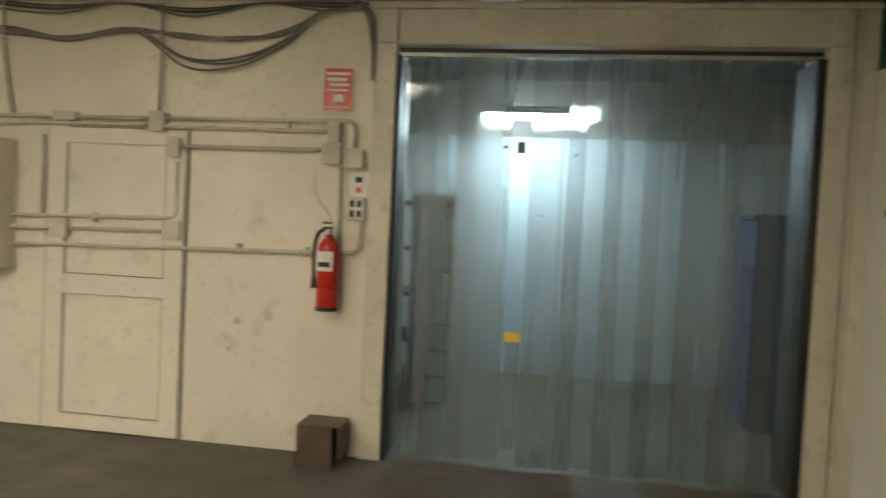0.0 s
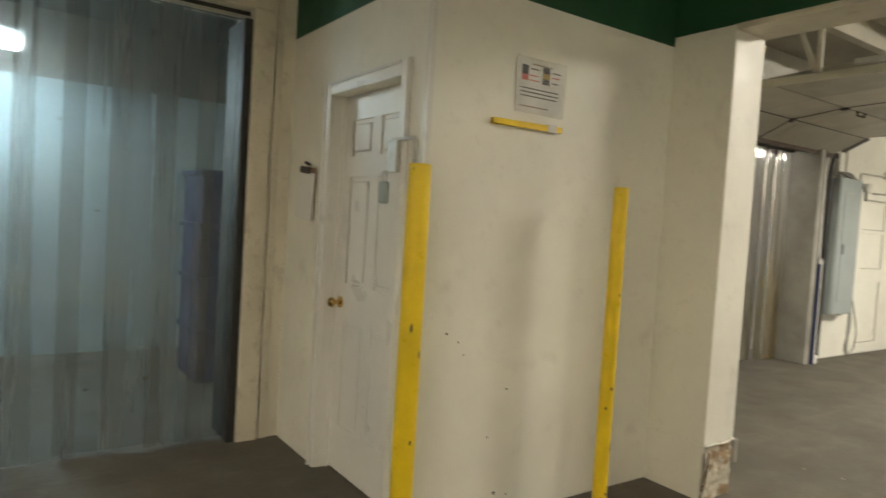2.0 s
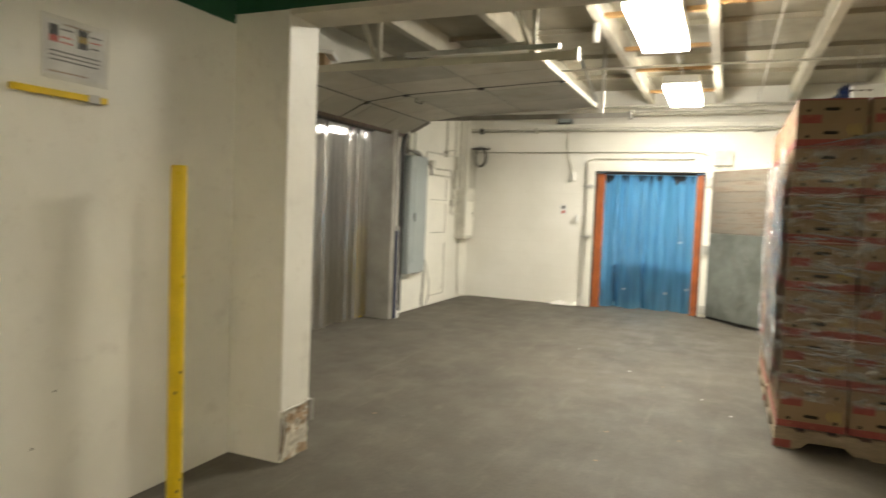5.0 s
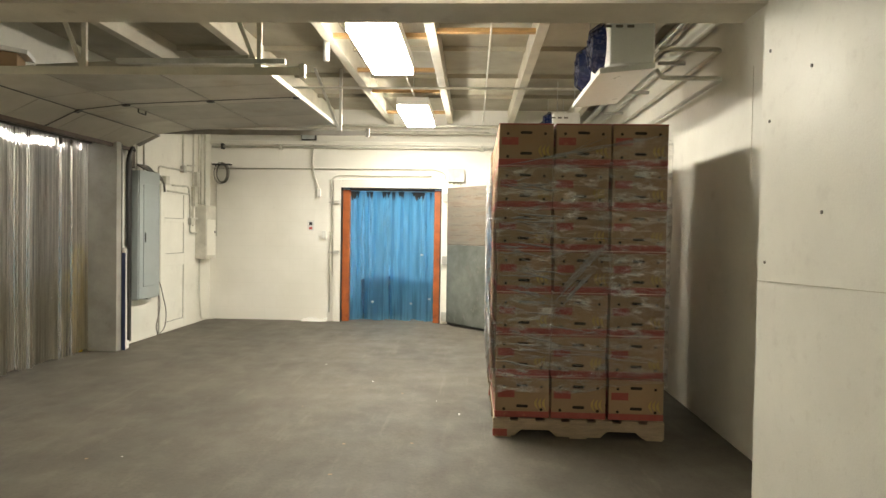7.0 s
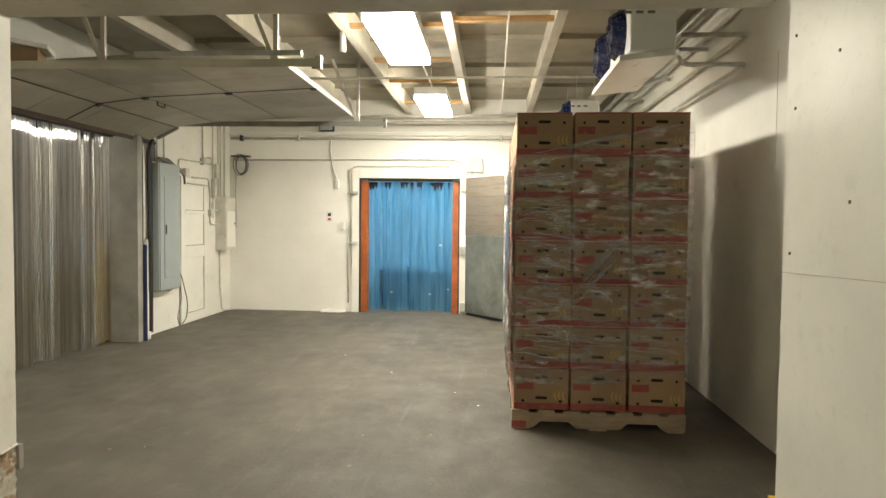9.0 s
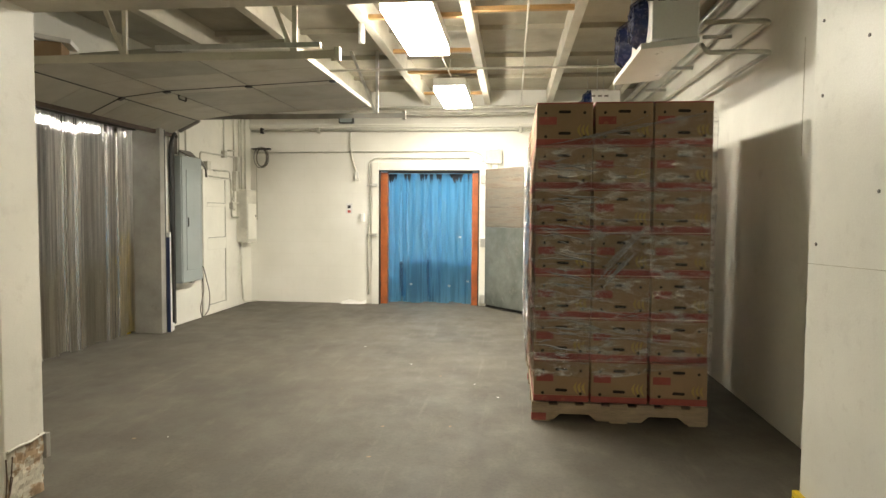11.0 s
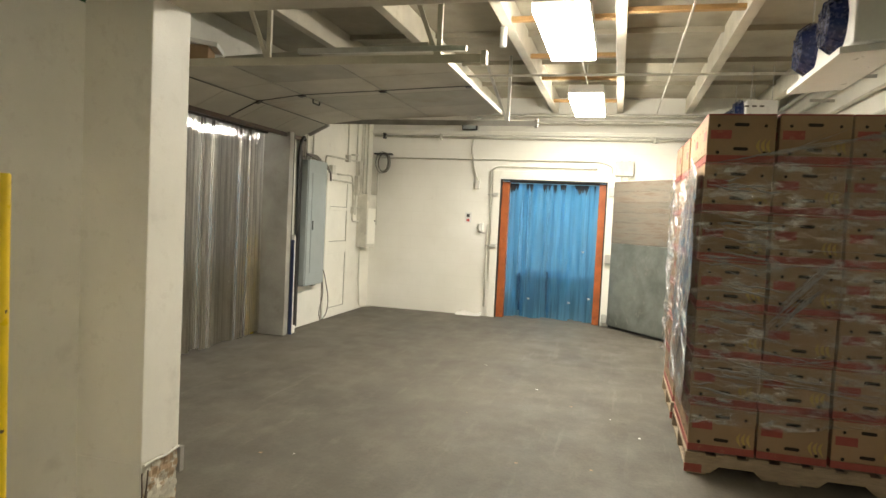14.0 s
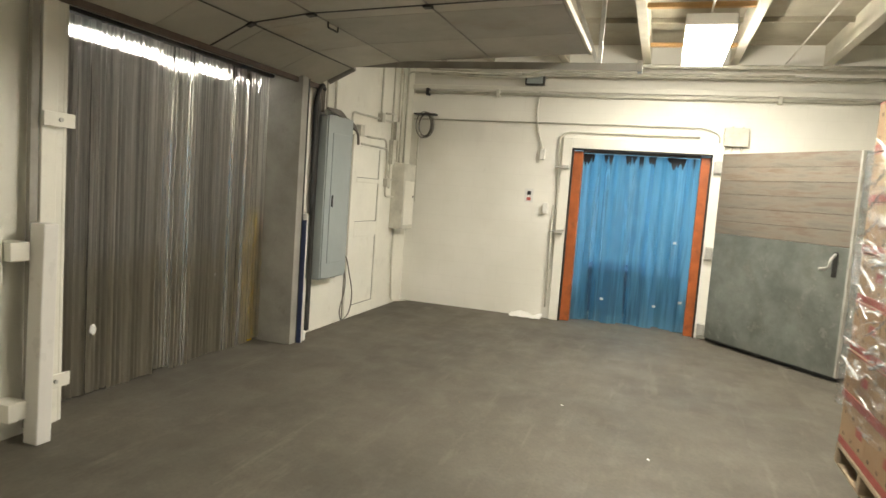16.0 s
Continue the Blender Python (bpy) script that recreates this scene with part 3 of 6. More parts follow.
def hall_lamp(x, y, z, lx, ly):
    t = thing("hall_lamp", (x, y, z), "unseen white fluorescent fixture under the hall ceiling", "lamp", "hall lamps")
    part("housing", box((x - lx / 2, x + lx / 2, y - ly / 2, y + ly / 2, z, z + 0.09), bevel=0.01), M_PLASTIC, t)
    part("diffuser", box((x - lx / 2 + 0.02, x + lx / 2 - 0.02, y - ly / 2 + 0.02, y + ly / 2 - 0.02, z - 0.014, z - 0.002)), M_TUBE, t, "glowing diffuser")
    # unseen skirts, added to cut the light off the wall tops
    for dx in (-1, 1):
        part("added_cutoff_skirt", box((x + dx * lx / 2 - 0.006, x + dx * lx / 2 + 0.006, y - ly / 2, y + ly / 2, z - 0.10, z - 0.001)), M_PLASTIC, t)
        part("added_cutoff_skirt", box((x - lx / 2 + 0.007, x + lx / 2 - 0.007, y + dx * ly / 2 - 0.006, y + dx * ly / 2 + 0.006, z - 0.12, z - 0.001)), M_PLASTIC, t)
    for dx in (-0.3, 0.3):
        part("hanger", rod((x + dx * lx, y, z + 0.09), (x + dx * lx, y, CEIL), 0.006, 6), M_STEEL, t)


# added out of view to brighten the south office wall
hall_lamp(3.95, -0.20, 3.20, 0.22, 0.90)
# out of view, placed from the glints on the clear curtain
hall_lamp(-0.6, 0.0, 3.20, 0.62, 1.8)
# added out of view to lift the west end of the hall
hall_lamp(-3.1, 0.2, 3.20, 0.62, 1.8)
ceiling_fixture(0.92, 6.0, 2.52, 1.05, M_COLDTUBE, "store_lamp", "cool white fluorescent tube lamp in the cold store")
ceiling_fixture(8.0, NY + 0.66, 2.44, 1.9, M_DOCKTUBE, "dock_lamp", "white fluorescent tube lamp in the dock behind the curtain")
ceiling_fixture(13.3, 0.6, 2.5, 1.2, M_BLUETUBE, "cooler_lamp", "white fluorescent tube lamp in the cooler")

# ---- first hall: curtained opening ----
def framed_opening():
    t = thing("curtain_frame", (1.29, NY, 0), "cream painted timber frame round the curtained opening", "frame", kind="structure")
    part("jamb", box((-0.07, 0.07, NY - 0.035, NY, 0, 2.56), bevel=0.006), M_TRIM, t)
    part("jamb", box((2.512, 2.64, NY - 0.035, NY, 0, 2.56), bevel=0.006), M_TRIM, t)
    part("header", box((-0.07, 2.64, NY - 0.03, NY, 2.56, 2.77), bevel=0.006), M_TRIM, t)
    part("top_rail", box((-0.07, 2.77, NY - 0.05, NY, 2.77, 2.80), bevel=0.005), M_TRIM, t)
    for x in (0.02, 0.76, 1.17, 1.60, 2.57):
        part("batten", box((x - 0.05, x + 0.05, NY - 0.048, NY - 0.03, 2.565, 2.768), bevel=0.004), M_TRIM, t)
    for x0, x1 in ((0.071, 0.095), (2.462, 2.511)):
        part("rubber_seal", box((x0, x1, NY - 0.02, NY + T - 0.01, 0.0, 2.50), bevel=0.006), M_BLACK, t, "dark worn rubber seal")
    part("side_board", box((2.655, 2.70, NY - 0.02, NY - 0.002, 0, 2.78), bevel=0.004), M_TRIM, t)
    return t


framed_opening()


def strip_mesh(w, z0, z1, wave, seed, ribs=0, depth=0.0):
    r = random.Random(seed)
    ph, ph2 = r.uniform(0, 6), r.uniform(0, 6)

    def at(u, v):
        z = z0 + (z1 - z0) * v
        sway = wave * math.sin(2.2 * v + ph) * (1 - v) * 1.4 + wave * 0.3 * math.sin(9 * v + ph2)
        y = sway + 0.006 * math.cos(math.pi * (u - 0.5)) + (depth * (0.65 + 0.5 * math.sin(7 * u + ph)) * math.cos(2 * math.pi * ribs * u + 0.8 * math.sin(5 * u + ph2)) if ribs else 0)
        return Vector(((u - 0.5) * w + 0.15 * sway, y, z + 0.004 * math.sin(ph + 5 * u) * (1 - v)))
    return sheet(max(6, ribs * 6), 14, at)


def strip_curtain(name, x0, x1, y, z0, z1, pitch, width, material, label, seed, skip=(), ribs=0, depth=0.0, wave=0.008, axis="x", tilt=0.0):
    mid = (x0 + x1) / 2
    t = thing(name, (mid, y, 0) if axis == "x" else (y, mid, 0), label, "strip curtain")
    n = int(round((x1 - x0) / pitch))
    for k in range(n):
        c = x0 + (k + 0.5) * (x1 - x0) / n
        if any(a < c < b for a, b in skip):
            continue
        bm = strip_mesh(width, z0 + 0.01 + 0.012 * ((k * 7) % 3), z1, wave, seed + k, ribs, depth)
        off = 0.010 if k % 2 else -0.010
        if tilt:
            bm.transform(Matrix.Rotation(radians(tilt * math.sin(2.4 * k + seed)), 4, "Z"))
        m = Matrix.Translation((c, y + off, 0)) if axis == "x" else Matrix.Translation((y + off, c, 0)) @ Matrix.Rotation(radians(90), 4, "Z")
        bm.transform(m)
        part("strip", bm, material, t, smooth=True)
    return t


cur = strip_curtain("clear_strip_curtain", 0.06, 2.52, NY + 0.07, 0.0, 2.51, 0.2236, 0.33, M_PVC,
                    "hazy clear plastic strip curtain with smudges, closing the opening", 11, skip=((0.76, 0.87),), wave=0.008, tilt=2.5)
part("rail", box((0.07, 2.51, NY + 0.03, NY + 0.11, 2.515, 2.55), bevel=0.004), M_DARKSTEEL, cur, "dark steel hanging rail")
part("rail_lip", box((0.07, 2.51, NY + 0.018, NY + 0.029, 2.50, 2.522), bevel=0.002), M_STEEL, cur, "bright steel rail lip")
for k in range(14):
    part("rail_screw", rod((0.16 + 0.175 * k, NY + 0.02, 2.512), (0.16 + 0.175 * k, NY + 0.008, 2.512), 0.008, 8), M_STEEL, cur)
part("loose_flap", sheet(5, 8, lambda u, v: Vector((0.73 + 0.12 * u * v, NY + 0.03 + 0.02 * math.sin(3 * u), 2.05 + 0.45 * v))), M_PVC, cur, "torn loose strip end", smooth=True)
part("black_tag", box((0.82, 0.87, NY + 0.035, NY + 0.04, 1.93, 2.00), turn=None), M_BLACK, cur, "black tape tag")
part("black_tag", box((0.735, 0.765, NY + 0.035, NY + 0.04, 1.955, 1.975)), M_BLACK, cur, "black tape tag")
part("yellow_tag", box((0.795, 0.895, NY + 0.03, NY + 0.036, 0.79, 0.845)), M_YELLOW, cur, "yellow tape tag")
part("hanging_strip", sheet(3, 10, lambda u, v: Vector((0.80 + 0.09 * u, NY + 0.12 + 0.01 * v, 0.10 + 0.70 * v))), M_PVC, cur, "short strip end", smooth=True)
rs = random.Random(8)
for x, z, w, h in ((1.17, 1.93, 0.045, 0.03), (1.56, 1.80, 0.03, 0.015), (0.98, 1.56, 0.05, 0.012), (1.13, 1.53, 0.06, 0.006), (1.744, 1.34, 0.03, 0.012),
                   (1.576, 0.81, 0.045, 0.012), (0.42, 1.60, 0.035, 0.06), (1.18, 1.66, 0.02, 0.012), (2.02, 0.42, 0.05, 0.02), (1.72, 0.38, 0.03, 0.012), (0.9, 1.2, 0.012, 0.006)):
    bm = bmesh.new()
    vs = [bm.verts.new((x + w / 2 * math.cos(a) * rs.uniform(0.6, 1.2), NY + 0.038 + (0.0006 * k), z + h / 2 * math.sin(a) * rs.uniform(0.6, 1.2))) for k, a in enumerate(2 * math.pi * i / 9 for i in range(9))]
    bm.faces.new(vs)
    part("smudge", bm, M_CABLE, cur, "dark smudge on the plastic")


# what stands in the cold store
def storage_rack(x0, x1, y0, y1, h):
    t = thing("storage_rack", ((x0 + x1) / 2, (y0 + y1) / 2, 0), "dark steel rack with white cartons in the cold store", "rack")
    for x in (x0, x1):
        for y in (y0, y1):
            part("post", box((x - 0.03, x + 0.03, y - 0.03, y + 0.03, 0, h)), M_NAVY, t)
    for k in range(5):
        z = 0.12 + k * (h - 0.2) / 4
        part("shelf", box((x0, x1, y0, y1, z, z + 0.03)), M_NAVY, t)
    return t


storage_rack(-0.42, -0.02, 5.3, 5.9, 1.72)
for k in range(8):
    z = 0.0 + 0.22 * k
    tagged(part("white_carton", box((0.04, 0.30, 5.35, 5.75, z, z + 0.2), bevel=0.006), M_COLD), "white carton in a stack in the cold store", "carton", "white cartons")
for k, (x, z) in enumerate([(2.83, 0), (2.83, 0.42), (2.83, 0.84), (2.83, 1.26)]):
    c = thing("blue_crate", (x, 5.6, z), "dark blue plastic crate in a stack in the cold store", "crate", "blue crates")
    part("body", box((x - 0.2, x + 0.2, 5.3, 5.9, z, z + 0.38), bevel=0.01), M_NAVY, c)
    part("rim", box((x - 0.22, x + 0.22, 5.28, 5.92, z + 0.38, z + 0.42), bevel=0.005), M_NAVY, c)


# ---- first hall: wall with conduits ----
def panel_door(name, x0, x1, h, y, material, label, rails):
    """A painted-over door in the north wall."""
    t = thing(name, ((x0 + x1) / 2, y, 0), label, "door", kind="structure")
    part("slab", box((x0, x1, y - 0.012, y, 0.01, h), bevel=0.003), material, t)
    part("stile", box((x0, x0 + 0.13, y - 0.026, y - 0.012, 0.01, h), bevel=0.004), material, t)
    part("stile", box((x1 - 0.13, x1, y - 0.026, y - 0.012, 0.01, h), bevel=0.004), material, t)
    for a, b in rails:
        part("rail", box((x0 + 0.13, x1 - 0.13, y - 0.026, y - 0.012, a, b), bevel=0.004), material, t)
    for x in (x0 - 0.012, x1 + 0.012):
        part("gap", box((x - 0.006, x + 0.006, y - 0.008, y, 0.0, h)), M_CABLE, t, "dirt-filled gap")
    # dark lines paint both dirt and shade where the panels step back
    for x in (x0 + 0.135, x1 - 0.135):
        part("dirt_shade_line", box((x - 0.005, x + 0.005, y - 0.014, y - 0.0125, 0.12, h - 0.1)), M_CABLE, t, "dark line of dirt and painted shade")
    for a, b in rails:
        part("dirt_shade_line", box((x0 + 0.14, x1 - 0.14, y - 0.0145, y - 0.0125, b, b + 0.007)), M_CABLE, t, "dark line of dirt and painted shade")
    return t


panel_door("door_1", -2.25, -1.28, 2.0, NY, M_WALL, "painted-over cream panelled door sealed into the wall", ((0.01, 0.11), (0.91, 1.04), (1.90, 2.0)))


def conduit(name, pts, r, material, label, parent=None, radius=0.06, group=""):
    bm = sweep(bent(pts, radius), r)
    if parent:
        return part(name, bm, material, parent, smooth=True)
    return tagged(part(name, bm, material, smooth=True), label, "conduit", group)


CY = NY - 0.03
G = "wall conduits"
L = "cream painted electrical conduit on the wall"
for pts in ([(-2.9, CY, 2.06), (-2.4, CY, 2.07), (-1.52, CY, 2.07)],
            [(-2.9, CY, 2.00), (-2.35, CY, 2.03), (-1.5, CY, 2.03)],
            [(-1.44, CY, 2.075), (-0.17, CY, 2.085), (-0.17, CY, 1.88)],
            [(-1.44, CY, 2.02), (-0.32, CY, 2.02)],
            [(-1.36, CY, 1.90), (-0.33, CY, 1.905)],
            [(-2.9, CY, 1.40), (-1.33, CY, 1.44), (-1.33, CY, 1.80)],
            [(-2.9, CY, 1.33), (-2.18, CY, 1.335)], [(-2.10, CY, 1.34), (-1.38, CY, 1.35)],
            [(-2.9, CY, 1.19), (-2.3, CY, 1.225), (-0.12, CY, 1.275), (-0.10, CY, 1.52)],
            [(-1.47, CY, 2.10), (-1.47, CY, 2.80)],
            [(-2.52, CY, 2.08), (-2.60, CY, 2.5), (-2.60, CY, 3.3)],
            [(-2.28, CY, 1.95), (-2.28, CY, 1.42)],
            [(-0.25, CY, 1.80), (-0.25, CY, 1.30)]):
    conduit("conduit", pts, 0.0125, M_PIPE, L, group=G)
for z in (2.83, 2.88):
    conduit("conduit", [(-5, NY - 0.035, z), (4.3 if z > 3 else 2.77, NY - 0.035, z)], 0.017, M_PIPE, L, group=G)
for x, z, r in ((-2.2, 2.07, 0.0), (-1.45, 2.05, 0), (-0.6, 2.06, 0), (-0.9, 1.27, 0), (-0.45, 1.27, 0), (-1.9, 1.42, 0)):
    tagged(part("pipe_clamp", box((x - 0.012, x + 0.012, NY - 0.05, NY, z - 0.03, z + 0.03), bevel=0.004), M_PIPE), "small painted pipe clamp on the wall", "clamp", "pipe clamps")


def junction_box(x, z, w, h, material=None, label="cream painted steel junction box on the wall", d=0.06, knob=True):
    material = material or M_PIPE
    t = thing("junction_box", (x, NY, z), label, "junction box", "junction boxes")
    part("body", box((x - w / 2, x + w / 2, NY - d, NY, z - h / 2, z + h / 2), bevel=0.006), material, t)
    part("cover", box((x - w / 2 - 0.004, x + w / 2 + 0.004, NY - d - 0.006, NY - d, z - h / 2 - 0.004, z + h / 2 + 0.004), bevel=0.002), material, t)
    if knob:
        for dz in (-h * 0.35, h * 0.35):
            part("screw", rod((x, NY - d - 0.01, z + dz), (x, NY - d - 0.005, z + dz), 0.005, 8), M_STEEL, t)
    return t


for x, z, w, h in ((-1.47, 2.05, 0.10, 0.12), (-1.35, 1.89, 0.09, 0.12), (-0.30, 2.01, 0.07, 0.12), (-0.31, 1.88, 0.11, 0.12), (-0.16, 1.86, 0.10, 0.11),
                   (-2.14, 1.34, 0.11, 0.12), (-1.35, 1.36, 0.11, 0.12), (-2.1, 2.07, 0.12, 0.05)):
    junction_box(x, z, w, h)


def outlet(x, z):
    t = thing("outlet", (x, NY, z), "steel outlet box with four dark sockets", "outlet")
    part("plate", box((x - 0.05, x + 0.05, NY - 0.06, NY, z - 0.07, z + 0.07), bevel=0.005), M_STEEL, t)
    for dx in (-0.022, 0.022):
        for dz in (-0.03, 0.03):
            part("socket", box((x + dx - 0.014, x + dx + 0.014, NY - 0.064, NY - 0.058, z + dz - 0.02, z + dz + 0.02), bevel=0.003), M_INK, t)


outlet(-0.14, 1.55)


def notice(x, z, w, h, y, heart=True):
    t = thing("notice", (x, y, z), "small white notice with a red mark", "notice")
    part("sheet", box((x - w / 2, x + w / 2, y - 0.006, y - 0.003, z - h / 2, z + h / 2)), M_PAPER, t)
    part("dark_mark", box((x - w * 0.18, x + w * 0.18, y - 0.008, y - 0.0062, z + h * 0.08, z + h * 0.3)), M_INK, t)
    part("red_mark", rod((x, y - 0.0085, z - h * 0.22), (x, y - 0.0062, z - h * 0.22), w * 0.16, 10), M_PINK, t)


notice(-0.135, 1.70, 0.125, 0.155, NY - 0.02)


def fire_sign(x0, x1, z0, z1):
    t = thing("fire_sign", ((x0 + x1) / 2, NY, z0), "crinkled red and white fire extinguisher sign", "sign")
    part("sheet", sheet(8, 10, lambda u, v: Vector((x0 + (x1 - x0) * u, NY - 0.012 - 0.004 * math.sin(7 * u + 5 * v), z0 + (z1 - z0) * v))), M_SIGNRED, t, smooth=True)
    w, h = x1 - x0, z1 - z0
    for k, (a, b, c, d) in enumerate(((0.08, 0.92, 0.84, 0.9), (0.1, 0.8, 0.70, 0.77), (0.2, 0.9, 0.58, 0.64), (0.1, 0.85, 0.46, 0.5), (0.35, 0.7, 0.2, 0.38), (0.1, 0.9, 0.06, 0.1))):
        part("white_bar", box((x0 + a * w, x0 + b * w, NY - 0.0195, NY - 0.0175, z0 + c * h, z0 + d * h)), M_PAPER, t, "white printed bar")


fire_sign(-0.385, -0.205, 2.15, 2.41)


def fire_extinguisher(x, z):
    y = NY - 0.10
    t = thing("fire_extinguisher", (x, y, z), "red fire extinguisher with a white label hung on the wall", "fire extinguisher")
    bm = bmesh.new()
    prof = [(0.0, 0.0), (0.055, 0.0), (0.066, 0.012), (0.066, 0.36), (0.058, 0.40), (0.035, 0.43), (0.022, 0.44), (0.022, 0.46), (0.0, 0.46)]
    n = 24
    rings = [[bm.verts.new((x + max(r, 1e-4) * math.cos(2 * math.pi * k / n), y + max(r, 1e-4) * math.sin(2 * math.pi * k / n), z + h)) for k in range(n)] for r, h in prof]
    for a, b in zip(rings, rings[1:]):
        for k in range(n):
            bm.faces.new((a[k], a[(k + 1) % n], b[(k + 1) % n], b[k]))
    part("cylinder", bm, M_EXT, t, smooth=True)
    part("base_ring", rod((x, y, z - 0.004), (x, y, z + 0.02), 0.068, 24), M_BLACK, t)
    part("valve", rod((x, y, z + 0.455), (x, y, z + 0.50), 0.02, 12), M_STEEL, t)
    part("carry_handle", box((x - 0.012, x + 0.012, y - 0.10, y + 0.02, z + 0.495, z + 0.507), bevel=0.004), M_BLACK, t)
    part("lever", box((x - 0.012, x + 0.012, y - 0.10, y + 0.01, z + 0.525, z + 0.535), bevel=0.004, turn=None), M_BLACK, t)
    part("gauge", rod((x, y - 0.02, z + 0.478), (x, y - 0.04, z + 0.478), 0.016, 14), M_PLASTIC, t)
    part("hose", sweep(curve_points([(x, y, z + 0.49), (x - 0.06, y - 0.02, z + 0.47), (x - 0.088, y - 0.01, z + 0.36), (x - 0.085, y - 0.005, z + 0.2)]), 0.011), M_BLACK, t, smooth=True)
    part("nozzle", rod((x - 0.085, y - 0.005, z + 0.20), (x - 0.085, y - 0.005, z + 0.13), 0.013, 12, 0.02), M_BLACK, t)
    lab = sheet(8, 1, lambda u, v: Vector((x + 0.0672 * math.cos(math.pi * (1.18 + 0.55 * u)), y + 0.0672 * math.sin(math.pi * (1.18 + 0.55 * u)), z + 0.24 + 0.12 * v)))
    part("paper_label", lab, M_PAPER, t, "white instruction label")
    part("label_bar", sheet(6, 1, lambda u, v: Vector((x + 0.068 * math.cos(math.pi * (1.25 + 0.4 * u)), y + 0.068 * math.sin(math.pi * (1.25 + 0.4 * u)), z + 0.265 + 0.03 * v))), M_INK, t)
    part("wall_hook", box((x - 0.015, x + 0.015, y, NY, z + 0.42, z + 0.45)), M_STEEL, t)


fire_extinguisher(-0.285, 0.925)
part_box = thing("steel_box", (-0.25, NY - 0.16, 0), "rusty brown open steel box on the floor by the wall", "box")
part("back", box((-0.38, -0.12, NY - 0.06, NY - 0.05, 0.0, 0.26)), M_BROWN, part_box)
part("top", box((-0.38, -0.12, NY - 0.26, NY - 0.06, 0.25, 0.26), bevel=0.003), M_BROWN, part_box)
part("front", box((-0.38, -0.16, NY - 0.27, NY - 0.26, 0.0, 0.26), bevel=0.003), M_BROWN, part_box)
part("side", box((-0.38, -0.37, NY - 0.26, NY - 0.06, 0.0, 0.25)), M_BROWN, part_box)
part("side", box((-0.13, -0.12, NY - 0.26, NY - 0.06, 0.06, 0.25)), M_BROWN, part_box)


def wall_cabinet(x0, x1, z0, z1):
    t = thing("wall_cabinet", ((x0 + x1) / 2, NY, z0), "cream wall-mounted electrical cabinet with a framed door", "cabinet")
    part("body", box((x0, x1, NY - 0.16, NY, z0, z1), bevel=0.006), M_TRIM, t)
    d = part("door", box((x0 + 0.02, x1 - 0.03, NY - 0.178, NY - 0.16, z0 + 0.03, z1 - 0.03), bevel=0.004), M_DOOR, t)
    part("glass", box((x0 + 0.08, x1 - 0.075, NY - 0.183, NY - 0.1785, z0 + 0.15, z1 - 0.15)), M_GREYPAINT, d)
    part("latch", box((x1 - 0.06, x1 - 0.045, NY - 0.188, NY - 0.178, z0 + 0.06, z0 + 0.10), bevel=0.003), M_DARKSTEEL, d)


wall_cabinet(-3.2, -2.50, 1.06, 1.91)

# bundles of slack cable under the top conduits
rc = random.Random(3)
GC = "slack cables"
for k in range(7):
    d = rc.uniform(-0.02, 0.02)
    e = rc.uniform(-0.03, 0.03)
    sag = 0.0 if k < 4 else rc.uniform(0.10, 0.19)
    pts = [(-3.4, CY - 0.02, 2.66 + d), (-2.6, CY, 2.63 + e), (-2.15, CY, 2.58 + d), (-1.67, CY, 2.63 + e * 0.5), (-1.3, CY - 0.01, 2.60 + d - sag), (-0.95, CY - 0.01, 2.58 + e * 0.4 - sag * 0.9),
           (-0.65, CY, 2.63 + d - sag * 0.4), (-0.42, CY, 2.74 + e * 0.3), (-0.15, CY - 0.02, 2.78 + d)]
    tagged(part("cable", sweep(curve_points(pts, 7), 0.008, 6), M_CABLE, smooth=True), "dusty grey cable sagging along the wall", "cable", GC)
for k in range(5):
    d = rc.uniform(-0.03, 0.03)
    pts = [(-2.7, CY, 2.80 + d), (-2.2, CY - 0.01, 2.76 + d), (-1.75, CY, 2.80), (-1.25, CY - 0.01, 2.74 + d), (-0.8, CY, 2.80), (-0.35, CY - 0.02, 2.77 + d), (-0.12, CY, 2.80)]
    tagged(part("cable", sweep(curve_points(pts, 6), 0.007, 6), M_BLACK if k < 2 else M_CABLE, smooth=True), "dark cable sagging along the top of the wall", "cable", GC)
for dx in (0.0, 0.015, -0.02):
    tagged(part("cable", sweep(curve_points([(-0.2 + dx, CY, 2.82), (-0.10 + dx, CY - 0.02, 2.72), (-0.075 + dx * 0.5, CY - 0.02, 2.55), (-0.07, CY - 0.03, 2.33)], 6), 0.008, 6), M_CABLE, smooth=True),
           "dusty grey cable end hanging beside the opening", "cable", GC)
tagged(part("wire", sweep(curve_points([(-0.42, CY, 1.78), (-0.40, CY, 1.62), (-0.31, CY, 1.50), (-0.27, CY, 1.42)], 5), 0.004, 6), M_PIPE, smooth=True), "thin wire hanging from a junction box", "wire")
for x, z, w in ((-0.9, 0.80, 0.03), (-0.7, 0.85, 0.04), (-0.95, 0.62, 0.025)):
    bm = bmesh.new()
    bm.faces.new([bm.verts.new((x + w * math.cos(a) * rs.uniform(0.5, 1), NY - 0.002 - 0.0003 * i, z + w * math.sin(a) * rs.uniform(0.5, 1))) for i, a in enumerate(2 * math.pi * k / 8 for k in range(8))])
    tagged(part("wall_dent", bm, M_PIPE), "chipped dent in the wall paint", "dent", "wall dents", "structure")


